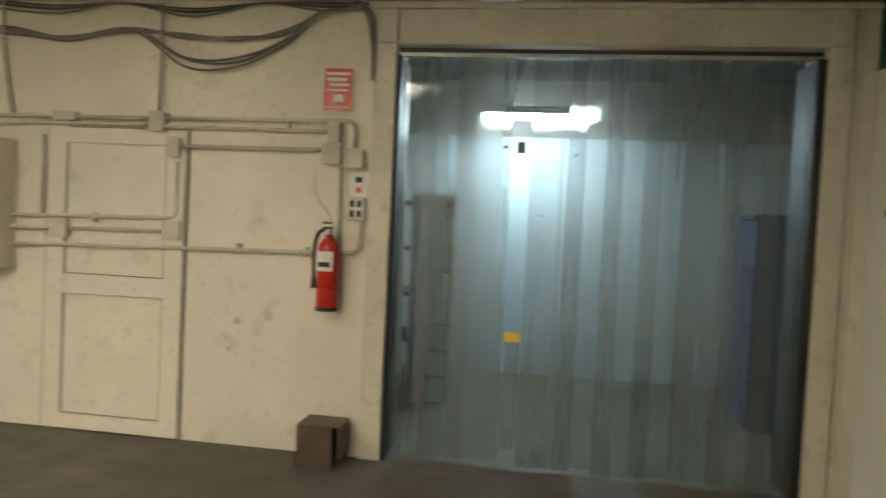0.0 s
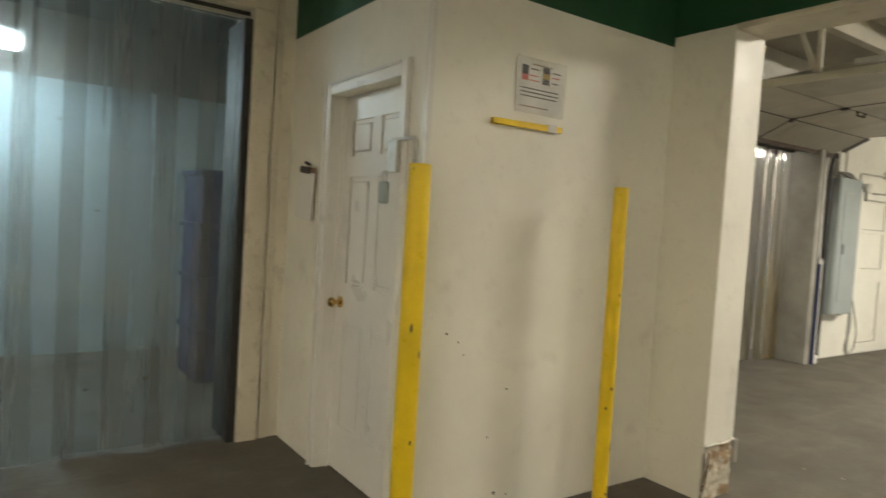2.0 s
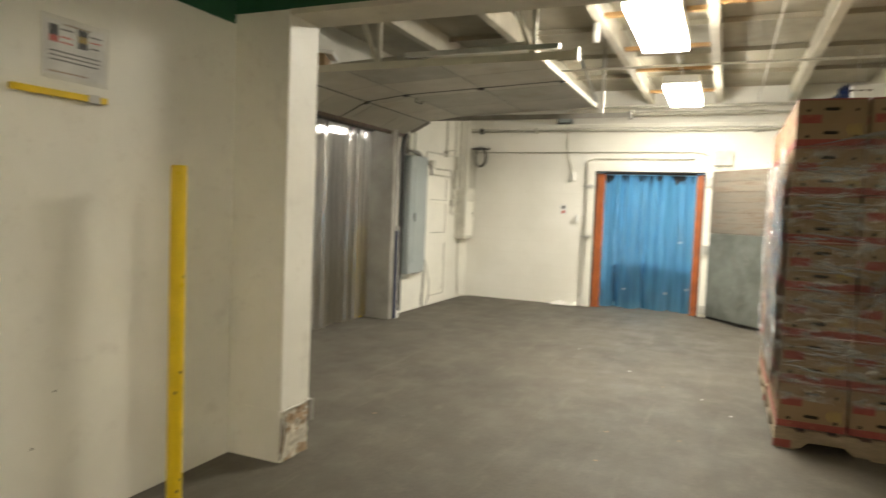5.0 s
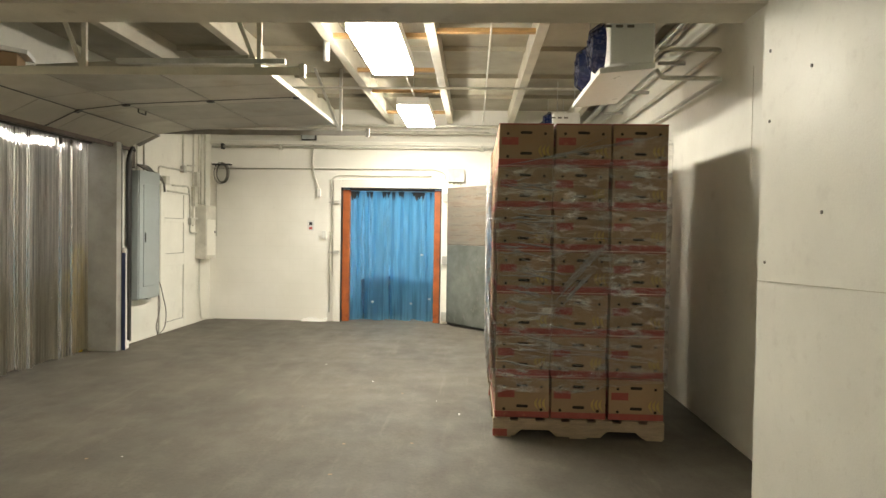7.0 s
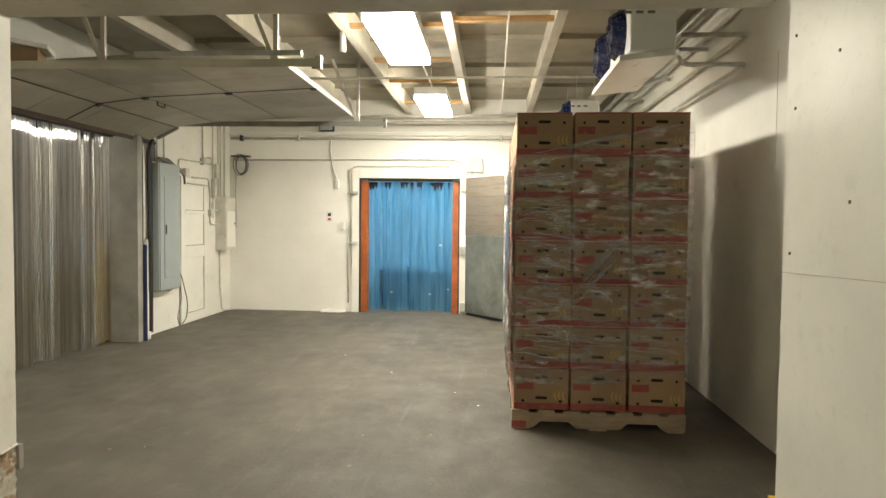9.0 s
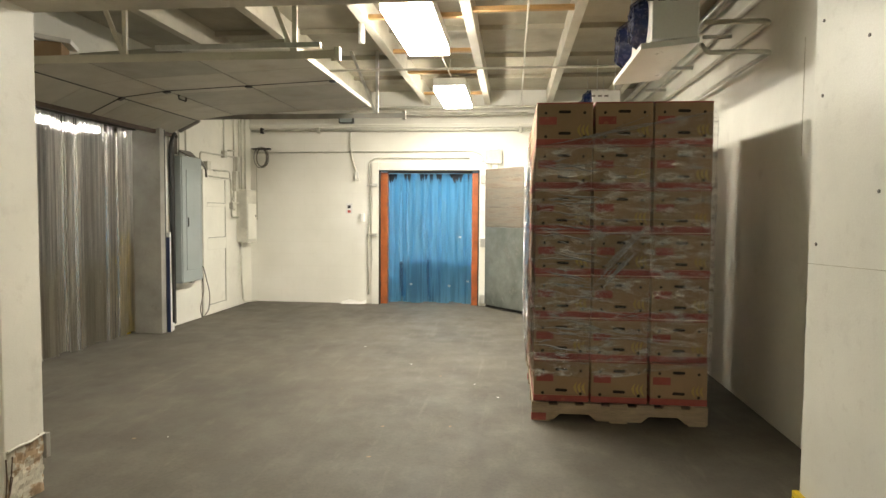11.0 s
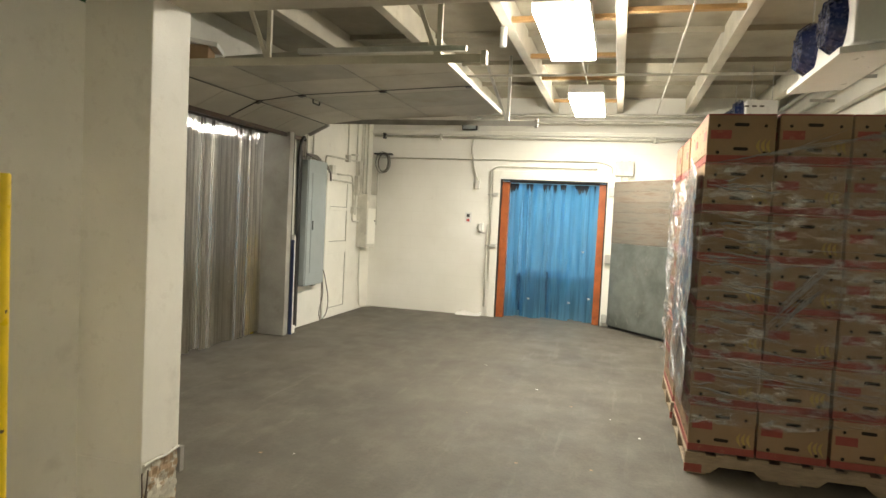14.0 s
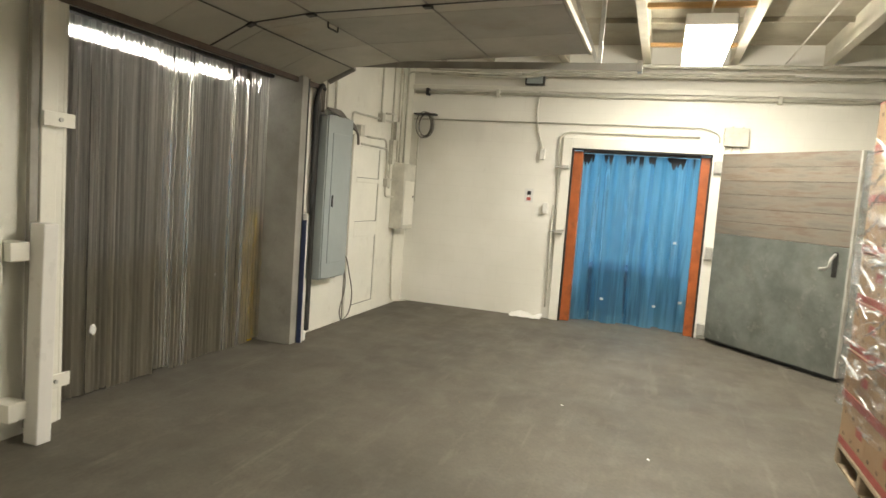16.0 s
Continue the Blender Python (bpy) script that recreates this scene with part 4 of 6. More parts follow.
# ---- office door ----
def office_door():
    t = thing("door_2", (OX + 0.06, (DB0 + DB1) / 2, 0), "white six-panel door with a brass knob, closed", "door", kind="structure")
    xf = OX + 0.075
    part("slab", box((xf + 0.012, xf + 0.045, DB0 + 0.004, DB1 - 0.004, 0.012, DBT - 0.004), bevel=0.002), M_DOOR, t)
    w = DB1 - DB0
    mid = DB0 + w / 2
    cols = ((DB0 + 0.10, mid - 0.045), (mid + 0.045, DB1 - 0.10))
    rows = ((0.26, 0.84), (1.03, 1.60), (1.71, 1.90))
    for y0, y1 in ((DB0 + 0.004, DB0 + 0.10), (mid - 0.045, mid + 0.045), (DB1 - 0.10, DB1 - 0.004)):
        part("stile", box((xf, xf + 0.012, y0, y1, 0.012, DBT - 0.004)), M_DOOR, t)
    for a, b in cols:
        for z0, z1 in ((0.012, 0.26), (0.84, 1.03), (1.60, 1.71), (1.90, DBT - 0.004)):
            part("rail", box((xf, xf + 0.012, a, b, z0, z1)), M_DOOR, t)
        for z0, z1 in rows:
            part("panel_field", box((xf - 0.002, xf + 0.012, a + 0.022, b - 0.022, z0 + 0.022, z1 - 0.022), bevel=0.011), M_DOOR, t)
    for y0, y1, z0, z1 in ((DB0 - 0.07, DB0 + 0.002, 0, DBT + 0.07), (DB1 - 0.002, DB1 + 0.07, 0, DBT + 0.07), (DB0 + 0.002, DB1 - 0.002, DBT - 0.002, DBT + 0.07)):
        part("casing", box((OX - 0.018, OX - 0.001, y0, y1, z0, z1), bevel=0.005), M_DOOR, t)
        part("casing_bead", box((OX - 0.026, OX - 0.018, y0 + (0.05 if y0 > DB1 - 0.1 else 0.004), y0 + (0.064 if y0 > DB1 - 0.1 else 0.018) if z0 == 0 else y1 - 0.004, z0 if z0 == 0 else z1 - 0.018, z1 - 0.004), bevel=0.002), M_DOOR, t)
    part("jamb", box((OX, xf + 0.04, DB1 - 0.002, DB1 + 0.0, 0, DBT)), M_DOOR, t)
    part("stop", box((xf - 0.02, xf - 0.001, DB1 - 0.014, DB1 - 0.003, 0, DBT - 0.004)), M_DOOR, t)
    ky, kz = DB1 - 0.065, 0.925
    k = part("knob", rod((xf - 0.002, ky, kz), (xf - 0.045, ky, kz), 0.011, 12), M_BRASS, t, "brass knob")
    bm = bmesh.new()
    bmesh.ops.create_uvsphere(bm, u_segments=18, v_segments=12, radius=0.028)
    bm.transform(Matrix.Translation((xf - 0.055, ky, kz)) @ Matrix.Diagonal((0.75, 1, 1, 1)))
    part("knob_ball", bm, M_BRASS, k, smooth=True)
    part("rose", rod((xf, ky, kz), (xf - 0.008, ky, kz), 0.031, 18), M_BRASS, k)
    # hasp, closer arm and padlock near the top of the other edge
    h = part("hasp_plate", box((OX - 0.05, OX - 0.026, DB0 - 0.05, DB0 + 0.03, 1.60, 1.74), bevel=0.004), M_STEEL, t, "steel hasp")
    part("hasp_bracket", sweep(bent([(OX - 0.03, OY + 0.03, 1.58), (OX - 0.03, OY + 0.03, 1.745), (OX - 0.03, DB0 + 0.03, 1.745), (OX + 0.02, DB0 + 0.05, 1.68)], 0.02), 0.009), M_STEEL, t, "bent steel bracket", smooth=True)
    part("padlock", box((OX - 0.07, OX - 0.04, DB0 + 0.005, DB0 + 0.06, 1.46, 1.56), bevel=0.01), M_GREYPAINT, h, "grey padlock")
    part("shackle", sweep(curve_points([(OX - 0.055, DB0 + 0.017, 1.55), (OX - 0.055, DB0 + 0.02, 1.60), (OX - 0.055, DB0 + 0.045, 1.60), (OX - 0.055, DB0 + 0.05, 1.55)], 5), 0.005), M_STEEL, h, smooth=True)


office_door()


def clipboard():
    y, z = 3.62, 1.36
    t = thing("clipboard", (OX - 0.02, y, z), "clipboard with white papers hung on a hook", "clipboard")
    m = Matrix.Translation((OX - 0.016, y, z)) @ Matrix.Rotation(radians(6), 4, "X")
    part("board", box((-0.004, 0.0, -0.114, 0.114, 0.002, 0.30), turn=m, bevel=0.001), M_CARD, t)
    part("paper", box((-0.012, -0.0045, -0.112, 0.112, 0.0, 0.27), turn=m), M_PAPER, t, "white papers")
    part("clip", box((-0.026, -0.012, -0.06, 0.06, 0.262, 0.30), turn=m, bevel=0.004), M_DARKSTEEL, t)
    part("hook", rod((OX, y - 0.02, z + 0.31), (OX - 0.035, y - 0.02, z + 0.325), 0.008, 8), M_DARKSTEEL, t)


clipboard()


def bollard(x, y, h, r, label):
    t = thing("bollard", (x, y, 0), label, "bollard", "yellow bollards")
    part("pipe", rod((x, y, 0.0), (x, y, h), r, 28, bevel=0.004), M_YELLOW, t, smooth=False)
    rb = random.Random(int(x * 100))
    for k in range(16 if r > 0.05 else 6):
        a, z = rb.uniform(3.4, 5.4), (rb.uniform(0.02, 0.62) if k % 4 else rb.uniform(0.6, h * 0.8))
        w, hh = rb.uniform(0.10, 0.32), rb.uniform(0.008, 0.026)
        bm = bmesh.new()
        bm.faces.new([bm.verts.new((x + (r + 0.0016) * math.cos(a + w * math.cos(q) * f), y + (r + 0.0016) * math.sin(a + w * math.cos(q) * f), z + hh * math.sin(q) * f))
                      for q, f in ((2 * math.pi * i / 9, rb.uniform(0.5, 1.1)) for i in range(9))])
        part("paint_chip", bm, M_BROWN, t, "dark chip in the paint")
    return t


bollard(2.708, 2.313, 1.625, 0.048, "tall yellow steel bollard with black paint chips by the office")
bollard(3.765, 2.17, 1.61, 0.036, "slim yellow steel pipe bollard before the office wall")
kick = thing("kick_plate", (3.4, PIER, 0), "yellow painted steel guard along the foot of the white wall", "guard")
part("plate", box((2.2, 4.44, PIER, PIER + 0.025, 0.0, 0.285), bevel=0.004), M_YELLOW, kick)
part("corner_return", box((4.422, 4.44, PIER - 0.12, PIER - 0.001, 0.0, 0.285), bevel=0.004), M_YELLOW, kick)


def info_sign(x0, x1, z0, z1):
    y = OY - 0.004
    t = thing("info_sign", ((x0 + x1) / 2, y, z0), "printed colour-code notice in a glossy clear sleeve", "sign")
    w, h = x1 - x0, z1 - z0
    part("sheet", box((x0, x1, y - 0.002, y, z0, z1)), M_PAPER, t)
    for a, b, c, d, m in ((0.08, 0.22, 0.60, 0.92, M_INK), (0.08, 0.22, 0.60, 0.72, M_PINK), (0.54, 0.70, 0.58, 0.94, M_INK), (0.54, 0.70, 0.70, 0.82, M_BANANA)):
        part("colour_block", box((x0 + a * w, x0 + b * w, y - (0.0036 if m is M_INK else 0.0044), y - 0.002, z0 + c * h, z0 + d * h)), m, t)
    for a, b, c, m in ((0.26, 0.46, 0.86, M_INK), (0.26, 0.44, 0.72, M_PINK), (0.26, 0.46, 0.62, M_PINK), (0.75, 0.95, 0.86, M_INK), (0.75, 0.93, 0.76, M_PINK), (0.75, 0.9, 0.64, M_INK),
                       (0.08, 0.92, 0.44, M_INK), (0.08, 0.92, 0.36, M_INK), (0.08, 0.88, 0.28, M_INK), (0.3, 0.75, 0.96, M_CARD), (0.06, 0.7, 0.06, M_CARD)):
        part("text_bar", box((x0 + a * w, x0 + b * w, y - 0.0034, y - 0.002, z0 + c * h - 0.0026, z0 + c * h + 0.0026)), m, t)
    part("sleeve", sheet(10, 10, lambda u, v: Vector((x0 - 0.012 + (w + 0.03) * u, y - 0.007 - 0.005 * math.sin(5 * u + 3 * v) * u, z0 - 0.02 + (h + 0.04) * v))), M_POUCH, t, "glossy clear plastic sleeve", smooth=True)


info_sign(3.262, 3.545, 1.945, 2.165)
tm = Matrix.Translation((3.335, OY - 0.012, 1.868)) @ Matrix.Rotation(radians(-0.6), 4, "Y")
yb = thing("yellow_bar", (3.335, OY, 1.868), "flat yellow bar with taped end fixed to the wall", "bar")
part("bar", box((-0.215, 0.215, -0.012, 0.008, -0.014, 0.014), turn=tm, bevel=0.003), M_YELLOW, yb)
part("tape", box((0.12, 0.175, -0.016, 0.010, -0.018, 0.018), turn=tm, bevel=0.003), M_STEEL, yb, "silver tape")
for x, z, w in ((3.05, 0.80, 0.012), (3.02, 0.86, 0.01), (3.32, 0.62, 0.012), (2.95, 0.9, 0.014), (3.28, 0.12, 0.02), (3.22, 0.4, 0.015), (3.36, 0.1, 0.01)):
    bm = bmesh.new()
    bm.faces.new([bm.verts.new((x + 0.6 * w * math.cos(a) * rs.uniform(0.4, 1), OY - 0.002 - 0.0002 * i, z + 0.6 * w * math.sin(a) * rs.uniform(0.4, 1.3))) for i, a in enumerate(2 * math.pi * k / 7 for k in range(7))])
    tagged(part("wall_dent", bm, M_CABLE), "small dark dent in the wall paint", "dent", "wall dents", "structure")

# ---- inner room: ribbed curtain and overhead door ----
R0, R1, RTOP = 6.64, 8.97, 2.46
rib = strip_curtain("ribbed_strip_curtain", R0 - 0.03, R1, NY + 0.20, 0.0, RTOP - 0.02, 0.19, 0.215, M_RIB,
                    "grey ribbed plastic strip curtain, scuffed and dirty below", 51, ribs=5, depth=0.015, wave=0.006)
part("rail", box((R0, R1, NY + 0.16, NY + 0.24, RTOP - 0.03, RTOP), bevel=0.004), M_DARKSTEEL, rib)
for x, z, s in ((7.02, 0.46, 0.045), (8.25, 0.70, 0.016)):
    bm = bmesh.new()
    bm.faces.new([bm.verts.new((x + s * math.cos(a) * rs.uniform(0.4, 1), NY + 0.165, z + s * math.sin(a) * rs.uniform(0.5, 1))) for a in (2 * math.pi * k / 9 for k in range(9))])
    part("torn_sticker", bm, M_PAPER, rib, "torn white sticker")

dock_post = thing("dock_post", (8.9, NY + 0.28, 0), "yellow steel guard post behind the ribbed curtain", "post")
part("upright", box((8.87, 8.94, NY + 0.25, NY + 0.32, 0, 1.2), bevel=0.005), M_YELLOW, dock_post)
for z in (0.5, 0.85):
    part("cross_rail", box((8.76, 8.87, NY + 0.26, NY + 0.31, z, z + 0.07), bevel=0.004), M_YELLOW, dock_post)

jb = thing("door_jamb", (9.02, NY, 0), "worn grey jamb of the overhead door", "jamb", kind="structure")
part("lining", box((8.97, 9.075, NY - 0.135, NY + T, 0, RTOP - 0.001), bevel=0.006), M_JAMB, jb)
part("edge_strip", box((9.077, 9.10, NY - 0.135, NY - 0.10, 0, 2.45), bevel=0.003), M_BLACK, jb, "black rubber edge")
part("white_strip", box((9.10, 9.14, NY - 0.13, NY - 0.02, 1.25, 2.35), bevel=0.004), M_DOOR, jb)
jl = thing("door_jamb", (6.6, NY, 0), "cream painted jamb of the overhead door with track bolts", "jamb", kind="structure")
part("lining", box((6.622, 6.65, NY + 0.002, NY + T, 0, RTOP - 0.001), bevel=0.006), M_WHITE, jl)
part("track_cover", box((6.42, 6.52, NY - 0.075, NY, 0, 2.5), bevel=0.006), M_WHITE, jl)
part("rub_strip", box((6.652, 6.68, NY + 0.1, NY + 0.17, 0, RTOP - 0.03), bevel=0.004), M_JAMB, jl)
for z in (1.72, 0.25):
    part("bracket", box((6.40, 6.60, NY - 0.115, NY - 0.10, z, z + 0.08), bevel=0.004), M_WHITE, jl)
    part("bolt", rod((6.5, NY - 0.115, z + 0.04), (6.5, NY - 0.128, z + 0.04), 0.012, 8), M_STEEL, jl)

guard = thing("track_guard", (6.37, NY - 0.17, 0), "white painted steel channel guard leaning by the curtain", "guard")
gm = Matrix.Translation((6.345, NY - 0.17, 0)) @ Matrix.Rotation(radians(1.2), 4, "Y")
part("channel", box((-0.045, 0.045, -0.05, 0.05, 0.0, 1.20), turn=gm, bevel=0.007), M_DOOR, guard)
for z in (0.14, 1.0):
    part("strap", box((6.20, 6.31, NY - 0.14, NY - 0.001, z, z + 0.10), bevel=0.004), M_WHITE, guard)
sw = thing("switch_box", (6.2, NY, 0.9), "white pull-cord switch box on the wall", "switch box")
part("body", box((6.12, 6.20, NY - 0.09, NY, 0.88, 1.18), bevel=0.008), M_WHITE, sw)

# leaning board beside the jamb
lb = thing("board", (9.13, NY - 0.15, 0), "narrow white board with a blue edge leaning by the jamb", "board")
lm = Matrix.Translation((9.115, NY - 0.165, 0))
part("face", box((-0.012, 0.012, -0.01, 0.10, 0.0, 1.22), turn=lm, bevel=0.003), M_DOOR, lb)
part("edge", box((-0.026, -0.013, -0.01, 0.10, 0.0, 1.16), turn=lm), M_NAVY, lb, "dark blue edge")
part("peak", box((-0.012, 0.012, 0.03, 0.10, 1.22, 1.27), turn=lm, bevel=0.003), M_DOOR, lb)
tagged(part("white_block", box((9.16, 9.22, NY - 0.16, NY - 0.06, 0, 0.10), bevel=0.01), M_PLASTIC), "small white block on the floor by the wall", "block")


def overhead_door():
    """The sectional door, run back level under the ceiling."""
    x0, x1 = 6.42, 9.35
    t = thing("overhead_door", ((x0 + x1) / 2, 2.4, 2.7), "raised sectional overhead door with worn cream panels", "door")
    prof = [(NY - 0.08, 2.44), (NY - 0.42, 2.60), (3.02, 2.66), (2.18, 2.70), (1.34, 2.74)]
    n = Vector((0, 0, 1))
    for (y0, z0), (y1, z1) in zip(prof, prof[1:]):
        d = Vector((0, y1 - y0, z1 - z0))
        L2 = d.length
        up = Vector((1, 0, 0)).cross(d.normalized())
        if up.z < 0:
            up = -up
        m = Matrix.Translation((0, y0, z0)) @ Matrix(((1, 0, 0, 0), (0, d.y / L2, up.y, 0), (0, d.z / L2, up.z, 0), (0, 0, 0, 1)))
        cuts = [x0 + (x1 - x0) * k / 4 + (0.04 if 0 < k < 4 else 0) for k in range(5)]
        for xa, xb in zip(cuts, cuts[1:]):
            p = part("panel", box((xa + 0.002, xb - 0.002, 0.006, L2 - 0.006, 0.0, 0.045), turn=m, bevel=0.004), M_ODPANEL, t)
        part("centre_joint", box((7.742, 7.758, 0.0, L2, -0.005, 0.0), turn=m), M_DARKSTEEL, p, "dark centre joint")
        for x in (7.75,):
            part("hinge", box((x - 0.028, x + 0.028, L2 - 0.03, L2 + 0.03, -0.022, -0.004), turn=m, bevel=0.004), M_DARKSTEEL, p, "dark steel hinge")
        part("joint", box((x0, x1, L2 - (0.007 if y1 > 3.4 else 0.003), L2 + (0.007 if y1 > 3.4 else 0.003), -0.003, 0.02), turn=m), M_DARKSTEEL if y1 > 3.4 else M_JAMB, p)
    part("end_rail", box((x0 - 0.02, x1 + 0.02, 1.315, 1.337, 2.735, 2.785), bevel=0.004), M_JOIST, t, "white end rail")
    part("pull_handle", sweep(bent([(7.95, 3.0, 2.655), (7.95, 3.0, 2.615), (8.1, 3.0, 2.615), (8.1, 3.0, 2.655)], 0.015), 0.007), M_DARKSTEEL, t, smooth=True)
    part("bottom_seal", box((x0, x1, NY - 0.09, NY - 0.06, 2.40, 2.47), bevel=0.006), M_BROWN, t, "dark rubber seal")


overhead_door()


def door_track(x, side):
    t = thing("door_track", (x, 2.0, 2.6), "galvanised steel track of the overhead door hung from the joists", "track", "door tracks")
    pts = [(x, NY - 0.06, 0.1), (x, NY - 0.06, 2.25), (x, NY - 0.16, 2.48), (x, NY - 0.40, 2.60), (x, 3.2, 2.63), (x, 0.95, 2.665)]
    m = M_JOIST if side < 0 else M_JAMB
    part("horizontal_rail", box((x - 0.03, x + 0.03, 0.94, NY - 0.42, 2.625, 2.66), bevel=0.006), m, t)
    part("rail_flange", box((x - 0.036, x - 0.03, 0.94, NY - 0.42, 2.612, 2.672)), m, t)
    part("curved_rail", sweep(bent(pts[2:4] + [(x, NY - 0.42, 2.61)], 0.1), 0.028), m, t, smooth=True)
    part("vertical_rail", box((x - 0.025, x + 0.025, NY - 0.075, NY - 0.045, 0.05, 2.46), bevel=0.004), M_JAMB if side < 0 else M_DARKSTEEL, t)
    for y in (1.25, 2.6):
        part("hanger", box((x - 0.015, x + 0.015, y - 0.018, y + 0.018, 2.66, 3.42), bevel=0.003), M_JOIST if side < 0 else M_STEEL, t)
        part("brace", box((-0.012, 0.012, -0.016, 0.016, 0, 0.82), turn=Matrix.Translation((x, y + 0.02, 2.68)) @ Matrix.Rotation(radians(-22), 4, "X"), bevel=0.003), M_JOIST if side < 0 else M_STEEL, t)
    part("end_stop", box((x - 0.03, x + 0.03, 0.90, 0.94, 2.60, 2.70), bevel=0.004), m, t)


door_track(6.38, -1)
door_track(9.40, 1)
tagged(part("track_strut", box((6.36, 6.40, 1.05, 2.35, 2.70, 2.74), bevel=0.004), M_STEEL), "slotted steel angle strut above the door track", "strut")
pr = thing("torsion_tube", (7.9, NY - 0.22, 2.85), "steel spring tube over the overhead door", "tube")
part("tube", rod((6.5, NY - 0.15, 2.9), (9.3, NY - 0.15, 2.9), 0.02, 12), M_STEEL, pr)
part("bearing_plate", box((7.85, 7.95, NY - 0.2, NY, 2.82, 2.98), bevel=0.004), M_STEEL, pr)
tc = thing("tipped_carton", (6.58, 3.36, 2.668), "brown carton with a white flap lying on the raised door", "carton")
tcm = Matrix.Translation((6.58, 3.36, 2.668)) @ Matrix.Rotation(radians(24), 4, "Z")
part("body", box((-0.13, 0.15, -0.10, 0.10, 0.0, 0.15), turn=tcm, bevel=0.006), M_CARD, tc)
part("flap", box((-0.15, 0.16, -0.15, 0.11, 0.155, 0.19), turn=tcm @ Matrix.Rotation(radians(7), 4, "X"), bevel=0.002), M_PAPER, tc, "white flap")


# ---- inner room: electrical wall ----
def electric_panel(x0, x1, z0, z1):
    t = thing("electric_panel", ((x0 + x1) / 2, NY, z0), "tall grey steel electrical panel with a narrow door", "electrical panel")
    d = 0.15
    part("body", box((x0, x1, NY - d, NY, z0, z1), bevel=0.005), M_GREYPAINT, t)
    part("cover", box((x0 + 0.015, x1 + 0.015, NY - d - 0.012, NY - d, z0 + 0.01, z1 + 0.01), bevel=0.004), M_GREYPAINT, t)
    p = part("door", box((x0 + 0.11, x1 - 0.06, NY - d - 0.02, NY - d - 0.012, z0 + 0.16, z1 - 0.16), bevel=0.003), M_GREYPAINT, t)
    part("latch", box((x0 + 0.13, x0 + 0.155, NY - d - 0.03, NY - d - 0.02, 1.28, 1.40), bevel=0.004), M_BLACK, p, "black latch")


electric_panel(9.43, 9.95, 0.56, 2.17)
panel_door("door_3", 10.28, 11.14, 2.07, NY, M_WHITE, "painted-over white panelled door sealed into the wall", ((0.01, 0.14), (0.93, 1.10), (1.55, 1.60), (1.95, 2.07)))


def breaker_box(x0, x1, z0, z1):
    t = thing("breaker_box", ((x0 + x1) / 2, NY, z0), "white painted breaker box with a small door", "breaker box")
    part("body", box((x0, x1, NY - 0.17, NY, z0, z1), bevel=0.006), M_PIPEWHITE, t)
    part("door", box((x0 + 0.03, x1 - 0.03, NY - 0.182, NY - 0.17, z0 + 0.05, z1 - 0.22), bevel=0.004), M_WHITE, t)
    part("knob", rod((x1 - 0.08, NY - 0.182, (z0 + z1) / 2), (x1 - 0.08, NY - 0.195, (z0 + z1) / 2), 0.012, 10), M_DARKSTEEL, t)


breaker_box(11.45, 11.84, 1.0, 1.83)
G2, L2T = "room conduits", "white painted electrical conduit on the wall"
for pts in ([(9.5, CY, 2.18), (9.5, CY, 3.2)], [(9.62, CY, 2.18), (9.62, CY, 3.2)], [(9.80, CY, 2.18), (9.80, CY, 3.3)],
            [(11.50, CY, 1.84), (11.50, CY, 3.1)], [(11.58, CY, 1.84), (11.58, CY, 2.95), (11.2, CY - 0.1, 3.05)], [(11.66, CY - 0.03, 1.84), (11.66, CY - 0.03, 3.0), (11.66, 2.4, 3.0)],
            [(11.74, CY, 1.84), (11.74, CY, 3.15)], [(11.30, CY, 1.5), (11.30, CY, 3.0), (10.9, CY, 3.1)],
            [(10.2, CY, 2.10), (10.2, CY, 2.30), (11.3, CY, 2.32)], [(10.45, CY, 1.98), (11.2, CY, 1.98), (11.2, CY, 1.40), (11.45, CY, 1.40)],
            [(10.6, CY, 2.07), (11.14, CY, 2.09), (11.22, CY, 1.75), (11.30, CY, 1.60), (11.45, CY, 1.62)],
            [(10.95, CY, 2.36), (10.95, CY, 2.95)], [(11.1, CY, 2.4), (11.35, CY, 2.42)],
            [(11.55, CY, 1.0), (11.55, CY, 0.5), (11.62, CY, 0.04), (11.9, CY - 0.1, 0.02)]):
    conduit("conduit", pts, 0.0125, M_PIPEWHITE, L2T, group=G2)
for x, z, w, h in ((10.4, 2.12, 0.10, 0.12), (11.22, 1.57, 0.10, 0.10), (11.34, 1.95, 0.09, 0.30), (10.95, 2.33, 0.07, 0.10), (11.40, 2.22, 0.08, 0.22)):
    junction_box(x, z, w, h, M_PIPEWHITE, "white painted steel junction box on the wall")
junction_box(9.99, 0.72, 0.07, 0.10, M_PLASTIC, "small white outlet box on the wall")
junction_box(9.90, 0.55, 0.07, 0.05, M_STEEL, "small steel conduit fitting on the wall")
tagged(part("black_hose", sweep(curve_points([(9.30, NY - 0.10, 1.2), (9.28, NY - 0.10, 2.0), (9.29, NY - 0.10, 2.3), (9.40, NY - 0.09, 2.44), (9.50, NY - 0.06, 2.42)], 6), 0.022), M_BLACK, smooth=True), "thick black flexible hose bent over the panel", "hose")
